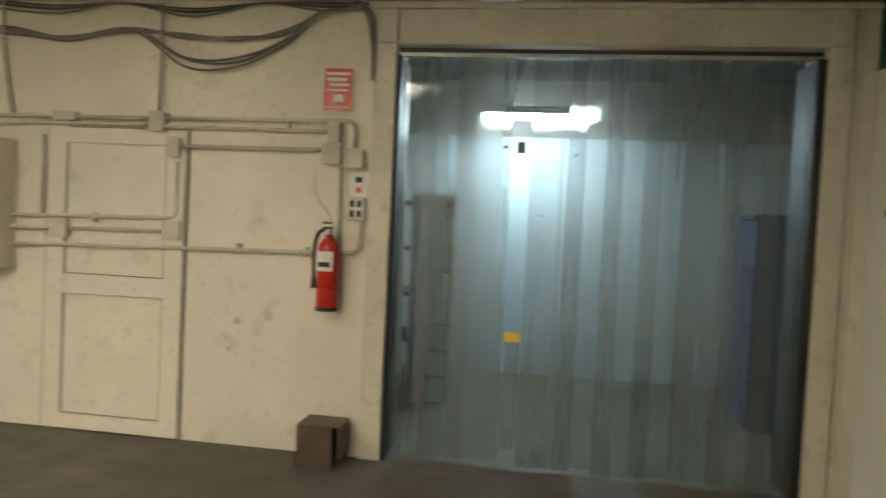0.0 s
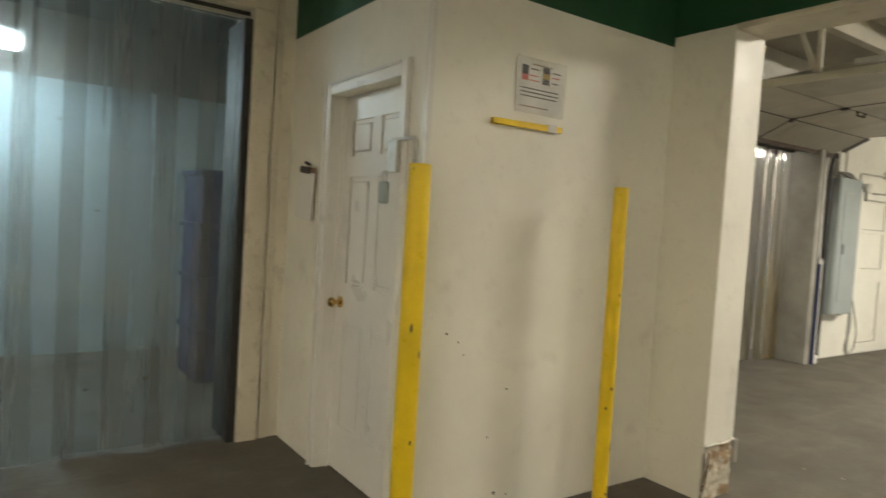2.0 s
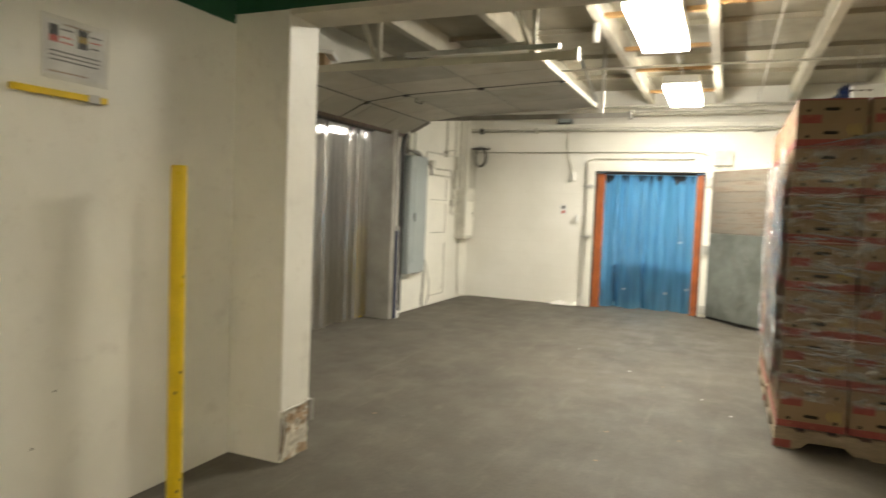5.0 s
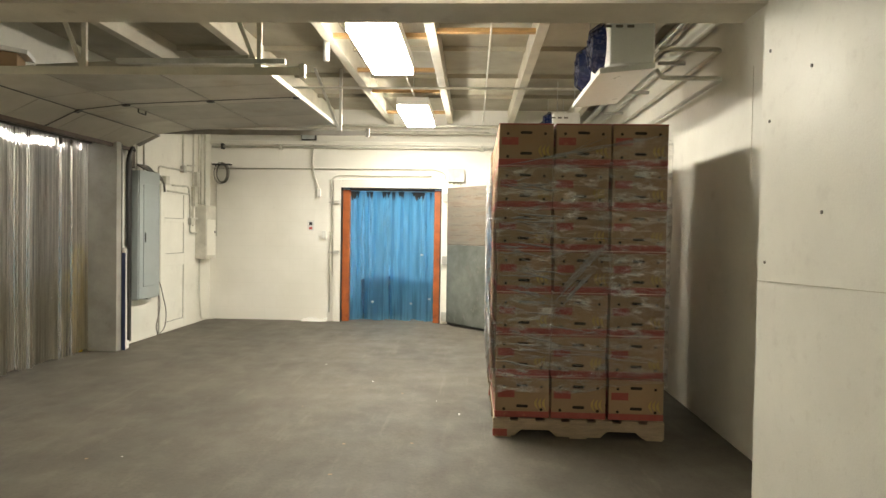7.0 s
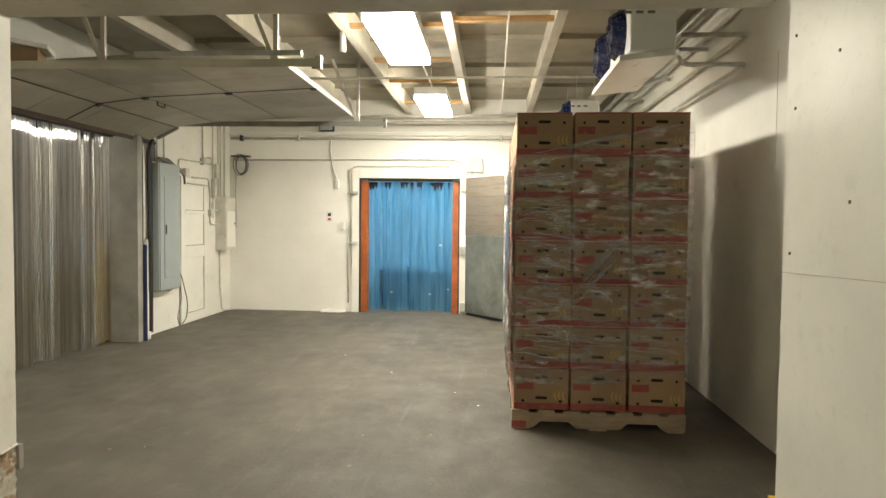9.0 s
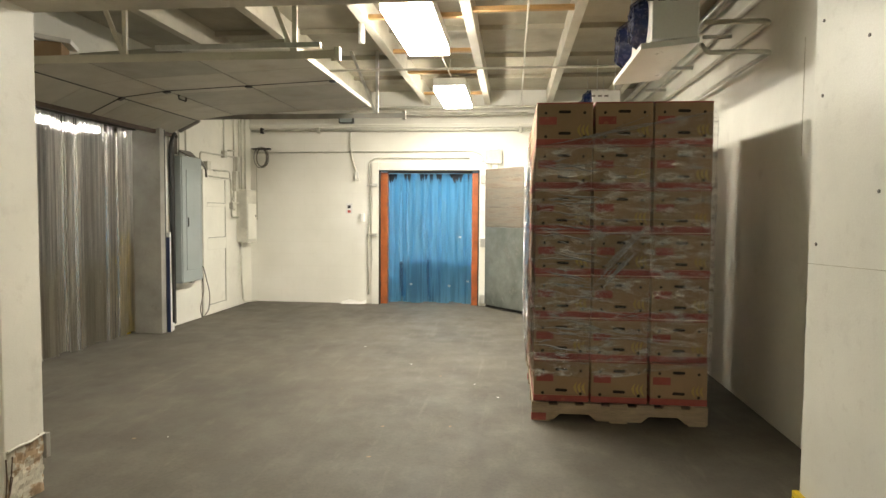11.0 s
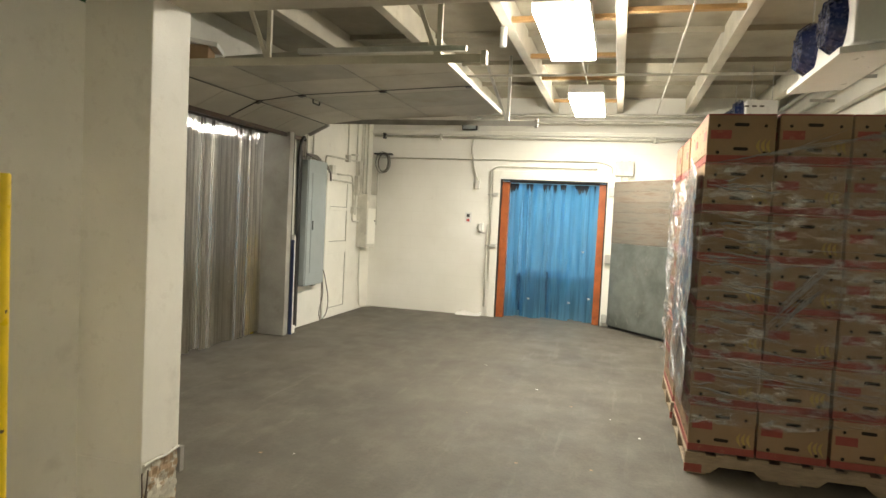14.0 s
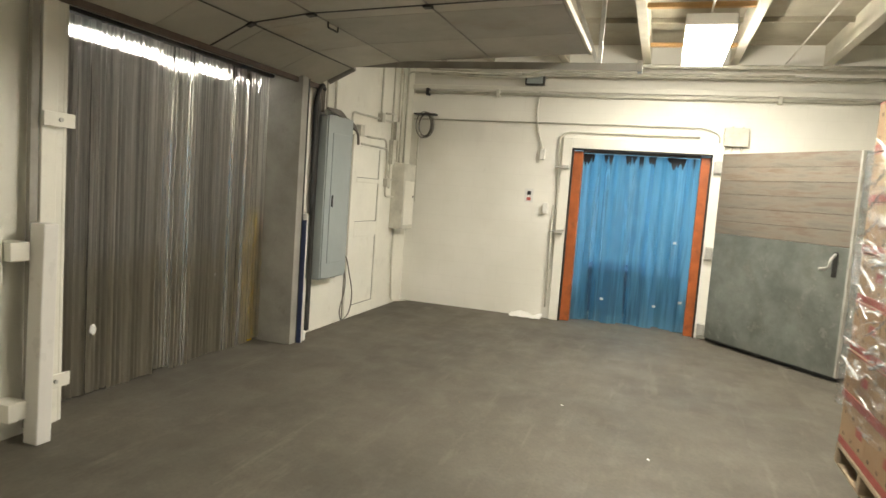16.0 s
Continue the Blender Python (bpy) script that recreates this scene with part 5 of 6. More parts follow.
for k in range(3):
    tagged(part("cable", sweep(curve_points([(9.55 + 0.05 * k, NY - 0.08, 2.25), (9.8, NY - 0.10, 2.20 + 0.02 * k), (10.05, NY - 0.10, 2.17 - 0.02 * k), (10.22, NY - 0.09, 2.08), (10.30, NY - 0.07, 1.98 - 0.01 * k)], 6), 0.014, 6), M_CABLE, smooth=True),
           "thick grey cable looping from the panel", "cable", "panel cables")
for k in range(4):
    tagged(part("cable", sweep(curve_points([(9.42 + 0.03 * k, NY - 0.06, 2.2), (9.40 + 0.03 * k, NY - 0.07, 2.35), (9.46 + 0.02 * k, NY - 0.05, 2.46)], 5), 0.009, 6), M_CABLE, smooth=True), "dark cable rising from the panel", "cable", "panel cables")
tagged(part("cord", sweep(curve_points([(10.0, NY - 0.06, 0.70), (10.14, NY - 0.05, 0.66), (10.22, NY - 0.05, 0.40), (10.10, NY - 0.06, 0.15), (10.16, NY - 0.05, 0.02)], 6), 0.007, 6), M_CABLE, smooth=True), "grey power cord hanging to the floor", "cord", "power cords")
tagged(part("cord", sweep(curve_points([(10.02, NY - 0.06, 0.72), (10.2, NY - 0.05, 0.72), (10.32, NY - 0.05, 0.5), (10.40, NY - 0.05, 0.3), (10.36, NY - 0.05, 0.10), (10.18, NY - 0.06, 0.015)], 6), 0.007, 6), M_CABLE, smooth=True), "grey power cord hanging to the floor", "cord", "power cords")
# coil of wire on a bracket in the corner
coil = thing("wire_coil", (EX - 0.08, NY - 0.22, 2.35), "coil of grey wire hung on a wall bracket", "wire coil")
part("bracket", box((EX - 0.10, EX, NY - 0.36, NY - 0.06, 2.50, 2.52)), M_DARKSTEEL, coil)
for k in range(5):
    cy = NY - 0.22 + rc.uniform(-0.02, 0.02)
    pts = [(EX - 0.05 - 0.008 * k, cy + (0.08 + 0.008 * k) * math.cos(a), 2.37 + (0.14 + 0.008 * k) * math.sin(a)) for a in (2 * math.pi * i / 20 for i in range(21))]
    part("loop", sweep(pts, 0.006, 6), M_CABLE, coil, smooth=True)
conduit("conduit", [(EX - 0.03, NY - 0.12, 2.5), (EX - 0.03, NY - 0.12, 1.35)], 0.012, M_PIPEWHITE, L2T, group=G2)

# ---- inner room: east wall ----
PX = EX - 0.03
for pts, r in (([(PX - 0.02, NY - 0.05, 2.80), (PX - 0.02, SY, 2.80)], 0.02), ([(PX, NY - 0.05, 2.45), (PX, 0.25, 2.47), (PX, 0.08, 2.40), (PX, 0.08, 2.27)], 0.009),
               ([(PX, 1.86, 0.35), (PX, 1.92, 2.30), (PX, 1.82, 2.36), (PX, 0.30, 2.36)], 0.011),
               ([(PX, 2.20, 2.97), (PX, 2.24, 2.6), (PX, 2.20, 2.35), (PX, 2.12, 2.12)], 0.011),
               ([(PX, 1.93, 1.45), (PX, 1.93, 0.15)], 0.011),
               ([(PX - 0.15, NY - 0.3, 3.02), (PX - 0.15, SY, 3.02)], 0.018), ([(PX - 0.35, 2.9, 3.10), (PX - 0.35, SY, 3.10)], 0.022),
               ([(PX - 0.25, 3.6, 3.06), (PX - 0.2, 2.4, 3.0), (PX - 0.3, 1.9, 3.12), (PX - 0.3, SY, 3.12)], 0.012)):
    conduit("conduit", pts, r, M_PIPEWHITE, L2T, group=G2)
for y in (3.7, 2.75, -0.5):
    tagged(part("pipe_clamp", box((EX - 0.08, EX, y - 0.02, y + 0.02, 2.76, 2.85), bevel=0.004), M_DARKSTEEL if y > 3 else M_PIPEWHITE), "pipe clamp on the wall", "clamp", "pipe clamps")
for y, z, w, h in ((2.12, 2.07, 0.06, 0.13), (2.03, 1.40, 0.06, 0.13)):
    tagged(part("switch_box", box((EX - 0.06, EX, y - w / 2, y + w / 2, z - h / 2, z + h / 2), bevel=0.006), M_PLASTIC), "small white switch box on the wall", "switch box", "switch boxes")
tagged(part("ledge", box((EX - 0.05, EX, SY, NY, 2.84, 2.90), bevel=0.008), M_WHITE), "white painted ledge high on the block wall", "ledge", kind="structure")
fl = thing("flood_light", (EX - 0.1, 2.30, 2.93), "small dark flood light high on the wall", "lamp")
part("body", box((EX - 0.12, EX - 0.05, 2.16, 2.40, 2.91, 3.03), bevel=0.008), M_DARKSTEEL, fl)
part("lens", box((EX - 0.126, EX - 0.12, 2.18, 2.38, 2.925, 3.015)), M_GREYPAINT, fl)
tx = thing("notice", (EX, 2.27, 1.50), "small white notice with a red mark", "notice")
part("sheet", box((EX - 0.006, EX - 0.003, 2.20, 2.31, 1.46, 1.63)), M_PAPER, tx)
part("dark_mark", box((EX - 0.009, EX - 0.006, 2.23, 2.28, 1.55, 1.60)), M_INK, tx)
part("red_mark", box((EX - 0.009, EX - 0.006, 2.23, 2.28, 1.48, 1.52)), M_PINK, tx)
db = thing("door_box", (EX - 0.03, -0.10, 2.33), "pale steel control box over the cooler door", "control box")
part("body", box((EX - 0.07, EX, -0.22, 0.04, 2.27, 2.48), bevel=0.006), M_PIPEWHITE, db)
for y in (-0.16, -0.05):
    part("pipe", rod((EX - 0.03, y, 2.2), (EX - 0.03, y, 2.5), 0.012, 8), M_PIPEWHITE, db)
tagged(part("floor_rag", sheet(10, 6, lambda u, v: Vector((EX - 0.20 + 0.18 * v, 1.95 + 0.40 * u, 0.012 + 0.05 * v * abs(math.sin(4 * u + 2 * v)) + 0.004 * math.sin(19 * u)))), M_PLASTIC, smooth=True), "crumpled clear plastic lying at the wall foot", "plastic scrap")


# cooler doorway
fr = thing("cooler_frame", (EX, (D0 + D1) / 2, 0), "white casing and rust orange jambs of the cooler doorway", "frame", kind="structure")
part("casing", box((EX - 0.05, EX - 0.001, D1, D1 + 0.12, 0, DTOP + 0.13), bevel=0.006), M_WHITE, fr)
part("casing", box((EX - 0.05, EX - 0.001, D0 - 0.12, D0, 0, DTOP + 0.13), bevel=0.006), M_WHITE, fr)
part("casing", box((EX - 0.05, EX - 0.001, D0, D1, DTOP, DTOP + 0.13), bevel=0.006), M_WHITE, fr)
part("gasket", box((EX - 0.055, EX + 0.02, D1 - 0.02, D1 - 0.001, 0, DTOP), bevel=0.003), M_BLACK, fr)
part("gasket", box((EX - 0.055, EX + 0.02, D0 + 0.001, D0 + 0.02, 0, DTOP), bevel=0.003), M_BLACK, fr)
part("gasket", box((EX - 0.055, EX + 0.02, D0 + 0.02, D1 - 0.02, DTOP - 0.02, DTOP - 0.001), bevel=0.003), M_BLACK, fr)
part("orange_jamb", box((EX + 0.02, EX + 0.12, D1 - 0.13, D1 - 0.001, 0, DTOP - 0.03), bevel=0.006), M_ORANGE, fr, "rust orange painted jamb")
part("orange_jamb", box((EX + 0.02, EX + 0.12, D0 + 0.001, D0 + 0.12, 0, DTOP - 0.03), bevel=0.006), M_ORANGE, fr, "rust orange painted jamb")
part("orange_head", box((EX + 0.02, EX + 0.12, D0 + 0.12, D1 - 0.13, DTOP - 0.04, DTOP - 0.001), bevel=0.004), M_BROWN, fr, "dark stained head")
for z in (1.90, 1.10):
    h = part("latch_keeper", box((EX - 0.11, EX - 0.05, D1 + 0.02, D1 + 0.10, z, z + 0.05), bevel=0.008), M_STEEL, fr, "steel latch keeper")
    part("latch_tongue", box((EX - 0.09, EX - 0.06, D1 + 0.10, D1 + 0.19, z + 0.01, z + 0.03), bevel=0.006), M_STEEL, h)
for z in (0.95, 0.05, 1.95):
    part("hinge", box((EX - 0.11, EX - 0.05, D0 - 0.10, D0 - 0.02, z, z + 0.14), bevel=0.01), M_STEEL, fr, "steel strap hinge")

bc = strip_curtain("blue_strip_curtain", D0 + 0.10, D1 - 0.11, EX + 0.17, 0.0, DTOP - 0.05, 0.14, 0.20, M_BLUEPVC,
                   "translucent blue plastic strip curtain with black smears at the top", 91, wave=0.012, axis="y")
rm = random.Random(21)
for k in range(26):
    y, w, h = rm.uniform(D0 + 0.15, D1 - 0.15), rm.uniform(0.01, 0.045), rm.uniform(0.04, 0.17)
    bm = bmesh.new()
    x = EX + 0.140 - 0.0006 * k
    bm.faces.new([bm.verts.new((x, y - w, DTOP - 0.05)), bm.verts.new((x, y + w, DTOP - 0.05)), bm.verts.new((x, y + w * 0.6, DTOP - 0.05 - h * 0.6)), bm.verts.new((x, y, DTOP - 0.05 - h)), bm.verts.new((x, y - w * 0.7, DTOP - 0.05 - h * 0.5))])
    part("smear", bm, M_SMEAR, bc, "black smear")
for y, z in ((0.45, 1.08), (0.32, 0.36), (0.62, 0.28), (1.25, 0.30)):
    part("sticker", box((EX + 0.128, EX + 0.132, y - 0.02, y + 0.02, z, z + 0.03)), M_PAPER, bc, "white scrap of tape")
# dark goods standing behind the blue curtain
for k, (y0, y1, h) in enumerate(((0.75, 1.60, 0.62), (0.30, 0.68, 0.58))):
    tagged(part("covered_pallet", box((13.0, 13.9, y0, y1, 0.0, h), bevel=0.03), M_NAVY), "low dark load standing in the cooler", "pallet load", "cooler loads")


def cooler_door():
    """The insulated leaf, swung open into the room."""
    a, b = Vector((11.86, 0.03, 0)), Vector((10.60, -1.05, 0))
    d = (b - a)
    ln = d.length
    ang = math.atan2(d.y, d.x)
    t = thing("cooler_door", (a.x, a.y, 0), "open insulated cooler door, stained planks above and steel sheet below", "door")
    # local: x along the leaf, y towards the wall behind it
    m = Matrix.Translation(a) @ Matrix.Rotation(ang, 4, "Z")
    th, z0, z1 = 0.13, 0.05, 2.17
    part("core", box((0.01, ln - 0.01, 0.012, th, z0, z1), turn=m, bevel=0.006), M_WHITE, t)
    part("edge_gasket", box((0.0, ln, 0.02, 0.05, z0 - 0.035, z0), turn=m), M_BLACK, t, "black sweep gasket")
    part("steel_sheet", box((0.0, ln - 0.02, -0.004, 0.012, z0, 1.27), turn=m, bevel=0.002), M_GALV, t, "dull galvanised sheet")
    part("joint_backing", box((0.004, ln - 0.024, 0.002, 0.0115, 1.272, z1 - 0.004), turn=m), M_BROWN, t, "dark joints between the planks")
    n = 6
    for k in range(n):
        za = 1.274 + (z1 - 1.274) * k / n
        zb = 1.274 + (z1 - 1.274) * (k + 1) / n
        part("plank", box((0.0, ln - 0.02, -0.008, 0.0015, za + 0.002, zb - 0.002), turn=m, bevel=0.002), M_PLANK, t)
    part("edge_trim", box((ln - 0.02, ln + 0.004, -0.01, 0.03, z0, z1), turn=m, bevel=0.003), M_STEEL, t)
    part("far_edge", box((ln - 0.012, ln + 0.006, 0.03, th, z0, z1), turn=m), M_GREYPAINT, t, "grey leaf edge")
    part("back_lip", box((ln - 0.02, ln + 0.05, th, th + 0.03, z0, z1 + 0.02), turn=m, bevel=0.004), M_WHITE, t, "white overlapping lip")
    hp = part("latch_plate", box((ln - 0.17, ln - 0.12, -0.012, -0.004, 0.98, 1.22), turn=m, bevel=0.004), M_DARKSTEEL, t, "dark latch plate")
    part("latch_handle", sweep(curve_points([m @ Vector(p) for p in ((ln - 0.145, -0.01, 1.20), (ln - 0.15, -0.06, 1.15), (ln - 0.16, -0.07, 1.08), (ln - 0.22, -0.08, 1.05))], 5), 0.013), M_STEEL, hp, "steel lever handle", smooth=True)
    part("latch_knob", rod(m @ Vector((ln - 0.20, -0.05, 1.05)), m @ Vector((ln - 0.245, -0.09, 1.05)), 0.018, 12), M_STEEL, hp, smooth=False)


cooler_door()

# ---- inner room: south side ----
def unit_cooler(x0, x1, y0, y1, z0, z1, fans):
    t = thing("unit_cooler", ((x0 + x1) / 2, (y0 + y1) / 2, z0), "white ceiling-hung cooling unit with dark blue covered fans", "cooling unit", "cooling units")
    part("casing", box((x0, x1, y0, y1, z0 + 0.03, z1), bevel=0.015), M_PLASTIC, t)
    tray = bmesh.new()
    v = [tray.verts.new(p) for p in ((x0 - 0.01, y1 + 0.07, z0 - 0.04), (x1 + 0.01, y1 + 0.07, z0 - 0.04), (x1 + 0.01, y0, z0), (x0 - 0.01, y0, z0), (x0 - 0.01, y1 + 0.07, z0), (x1 + 0.01, y1 + 0.07, z0), (x1 + 0.01, y0, z0 + 0.04), (x0 - 0.01, y0, z0 + 0.04))]
    for q in ((0, 1, 2, 3), (7, 6, 5, 4), (0, 4, 5, 1), (2, 6, 7, 3), (1, 5, 6, 2), (3, 7, 4, 0)):
        tray.faces.new([v[i] for i in q])
    part("drip_tray", tray, M_PLASTIC, t)
    for k in range(fans):
        cx, cz = x0 + (x1 - x0) * (k + 0.5) / fans, (z0 + z1) / 2 + 0.03
        g = part("fan_cover", rod((cx, y1, cz), (cx, y1 + 0.09, cz), 0.20, 24, 0.14), M_FAN, t, "dark blue fan cover")
        for a in range(8):
            c, s = math.cos(a * math.pi / 4), math.sin(a * math.pi / 4)
            part("guard_wire", sweep([(cx + 0.05 * c, y1 + 0.097, cz + 0.05 * s), (cx + 0.14 * c, y1 + 0.095, cz + 0.14 * s), (cx + 0.202 * c, y1 + 0.01, cz + 0.202 * s)], 0.004, 5), M_FAN, g)
    for k in range(3):
        part("nameplate_bar", box((x0 - 0.003, x0, y0 + 0.15 + 0.08 * k, y0 + 0.20 + 0.08 * k, z1 - 0.08, z1 - 0.06)), M_CABLE, t)
    for x in (x0 + 0.08, x1 - 0.08):
        for y in (y0 + 0.06, y1 - 0.06):
            part("hanger_rod", rod((x, y, z1), (x, y, CEIL), 0.006, 6), M_STEEL, t)
    return t


unit_cooler(6.25, 7.5, -1.65, -1.33, 2.65, 3.02, 2)
unit_cooler(9.95, 11.2, -1.71, -1.37, 2.68, 3.02, 2)
for pts, r, m in (([(6.32, -1.68, 2.66), (6.32, -1.72, 2.60), (6.32, -2.15, 2.60), (11.5, -2.15, 2.60)], 0.017, M_PIPEWHITE), ([(6.4, -1.72, 2.83), (6.4, -2.17, 2.83), (11.5, -2.17, 2.83)], 0.018, M_PIPE),
                  ([(4.7, -2.15, 3.25), (11.9, -2.15, 3.25)], 0.03, M_PIPEWHITE), ([(4.7, -2.02, 3.15), (11.9, -2.02, 3.15)], 0.018, M_STEEL), ([(4.7, -2.17, 3.05), (11.9, -2.17, 3.05)], 0.02, M_PIPEWHITE)):
    tagged(part("pipe", sweep(bent(pts, 0.06), r), m, smooth=True), "painted refrigeration pipe along the wall", "pipe", "cooling pipes")
for x in (6.2, 7.4, 8.6, 9.8):
    tagged(part("pipe_bracket", box((x - 0.012, x + 0.012, SY, SY + 0.24, 2.97, 3.0)), M_STEEL), "steel bracket under the pipes", "bracket", "pipe brackets")
for pts, r in (([(4.7, -0.5, 3.185), (11.9, -0.5, 3.185)], 0.009), ([(9.3, SY, 3.17), (9.3, 3.4, 3.17)], 0.014), ([(5.8, 0.4, 3.19), (11.9, 0.4, 3.19)], 0.008)):
    conduit("conduit", pts, r, M_PIPEWHITE, "thin painted conduit under the joists", group="ceiling conduits")
conduit("conduit", [(7.5, 1.0, 3.19), (7.5, 1.0, 3.02)], 0.03, M_PLASTIC, "short white tube hanging from a joist", group="ceiling conduits")
for k in range(2):
    tagged(part("cable", sweep(curve_points([(11.84 - 0.03 * k, 3.7, 3.04), (11.82, 2.9, 2.98), (11.82, 2.3, 2.99 + 0.02 * k), (11.82, 1.9, 3.05), (11.83, 1.0, 3.05), (11.83, -0.6, 3.045)], 6), 0.011, 6), M_PIPEWHITE, smooth=True),
           "pale slack cable strung along the top of the block wall", "cable", "ceiling cables")
wj = thing("wall_seam", (6.0, SY, 1.9), "thin vertical seam in the wall boards", "seam", kind="structure")
part("seam", box((5.95, 5.953, SY, SY + 0.003, 1.85, 2.6)), M_PIPE, wj)
tagged(part("wall_seam", box((-9.4, 0, 0, 0.003, 0, 0.003), turn=Matrix.Translation((4.42, PIER, 1.265)) @ Matrix.Rotation(radians(1.7), 4, "Y")), M_PIPE), "thin level seam between wall boards", "seam", kind="structure")
for x, z in ((4.35, 2.25), (4.34, 1.95), (4.35, 1.35), (3.9, 1.55), (4.0, 2.1)):
    tagged(part("wall_screw", rod((x, PIER, z), (x, PIER + 0.004, z), 0.007, 8), M_CABLE), "screw head in the wall board", "screw", "wall screws", "structure")


# ---- pallet of cartons ----
PX0, PY0, PY1 = 6.17, -1.755, -0.545


def pallet(PX0):
    t = thing("pallet", (PX0 + 0.5, (PY0 + PY1) / 2, 0), "weathered wooden pallet with notched stringers", "pallet", "pallets")
    for k, x in enumerate((PX0, PX0 + 0.48, PX0 + 0.96)):
        bm = bmesh.new()
        prof = [(PY0, 0.0), (PY0 + 0.15, 0.0), (PY0 + 0.20, 0.045), (PY0 + 0.40, 0.045), (PY0 + 0.45, 0.0), (PY1 - 0.45, 0.0), (PY1 - 0.40, 0.045), (PY1 - 0.20, 0.045), (PY1 - 0.15, 0.0), (PY1, 0.0), (PY1, 0.105), (PY0, 0.105)]
        f = bm.faces.new([bm.verts.new((x, y, z + 0.012)) for y, z in prof])
        ext = bmesh.ops.extrude_face_region(bm, geom=[f])["geom"]
        bmesh.ops.translate(bm, vec=(0.04, 0, 0), verts=[g for g in ext if isinstance(g, bmesh.types.BMVert)])
        bmesh.ops.triangulate(bm, faces=[g for g in bm.faces if len(g.verts) > 4])
        part("stringer", bm, M_WOOD, t)
    for k in range(7):
        y = PY0 + (PY1 - PY0 - 0.12) * k / 6
        part("deck_board", box((PX0 - 0.005, PX0 + 1.0, y, y + 0.12, 0.117, 0.137), bevel=0.003), M_WOOD, t)
    for y in (PY0 + 0.01, (PY0 + PY1) / 2 - 0.06, PY1 - 0.13):
        part("bottom_board", box((PX0, PX0 + 1.0, y, y + 0.12, 0.0, 0.012)), M_WOOD, t)
    part("red_corner", box((PX0 - 0.008, PX0 - 0.002, PY1 - 0.10, PY1 + 0.004, 0.01, 0.06)), M_RED, t, "red painted corner")


STACKS = (PX0, PX0 + 1.17)
for sx in STACKS:
    pallet(sx)
BW, BD, BH = 0.385, 0.495, 0.298


def carton():
    """One fruit carton, its printed end facing -x; origin at the middle of its base."""
    t = thing("fruit_carton", (0, 0, 0), "brown cardboard fruit carton with red print, stacked on the pallet", "carton", "fruit cartons")
    x0, x1, y0, y1 = -BD / 2, BD / 2, -BW / 2, BW / 2
    part("body", box((x0 + 0.004, x1 - 0.004, y0 + 0.004, y1 - 0.004, 0.002, BH - 0.002), bevel=0.003), M_CARD, t)
    lid = part("lid", box((x0, x1, y0, y1, 0.052, BH), bevel=0.003), M_CARD, t)
    part("red_band", box((x0 - 0.0012, x1 + 0.0012, y0 - 0.0012, y1 + 0.0012, 0.003, 0.046), bevel=0.001), M_RED, t, "red printed band")
    part("red_edge", box((x0 - 0.001, x1 + 0.001, y0 - 0.001, y1 + 0.001, BH - 0.010, BH - 0.001)), M_RED, t, "red printed edge")
    part("red_print", box((x0 - 0.0016, x0, 0.055, 0.175, 0.145, 0.198)), M_RED, lid, "red printed panel")
    part("red_print", box((-0.19, -0.07, y1, y1 + 0.0016, 0.145, 0.198)), M_RED, lid, "red printed panel")

    def mark(at, across, up, w, h):
        bm = bmesh.new()
        n = 12
        pts = []
        for i in range(n):
            a = 2 * math.pi * i / n
            c, s = math.cos(a), math.sin(a)
            dx = (w - h) / 2 if w > h else 0
            pts.append(at + across * (c * min(w, h) / 2 + (dx if c > 0 else -dx)) + up * (s * min(w, h) / 2))
        bm.faces.new([bm.verts.new(p) for p in pts])
        return bm
    Z = Vector((0, 0, 1))
    # the lid is uncut: flat dark marks paint the shade inside each hole
    for dy, z, w, h in ((0, 0.085, 0.085, 0.022), (0, 0.232, 0.085, 0.022), (0.13, 0.062, 0.022, 0.022), (-0.135, 0.062, 0.022, 0.022), (0.13, 0.225, 0.02, 0.02), (-0.135, 0.225, 0.02, 0.02)):
        part("vent_hole", mark(Vector((x0 - 0.0022, dy, z)), Vector((0, 1, 0)), Z, w, h), M_HOLE, lid, "flat dark mark for the shade in a vent hole")
    for dx, z, w, h in ((-0.16, 0.085, 0.024, 0.024), (0.0, 0.085, 0.024, 0.024), (0.16, 0.085, 0.024, 0.024), (-0.16, 0.22, 0.024, 0.024), (0.0, 0.22, 0.024, 0.024), (0.16, 0.22, 0.024, 0.024)):
        part("vent_hole", mark(Vector((dx, y1 + 0.0022, z)), Vector((-1, 0, 0)), Z, w, h), M_HOLE, lid, "flat dark mark for the shade in a vent hole")
    bm = bmesh.new()
    for k in range(3):
        a0 = [(-0.115 - 0.028 * k + 0.03 * math.sin(2.4 * u) - 0.05 * u * 0.3, 0.06 + 0.085 * u, 0.008 * math.sin(math.pi * u) + 0.001) for u in [i / 6 for i in range(7)]]
        for p, q in zip(a0, a0[1:]):
            bm.faces.new([bm.verts.new((x0 - 0.0017, y, z)) for y, z in ((p[0] - p[2], p[1]), (p[0] + p[2], p[1]), (q[0] + q[2], q[1]), (q[0] - q[2], q[1]))])
    part("fruit_print", bm, M_BANANA, lid, "yellow printed fruit shapes")
    return t


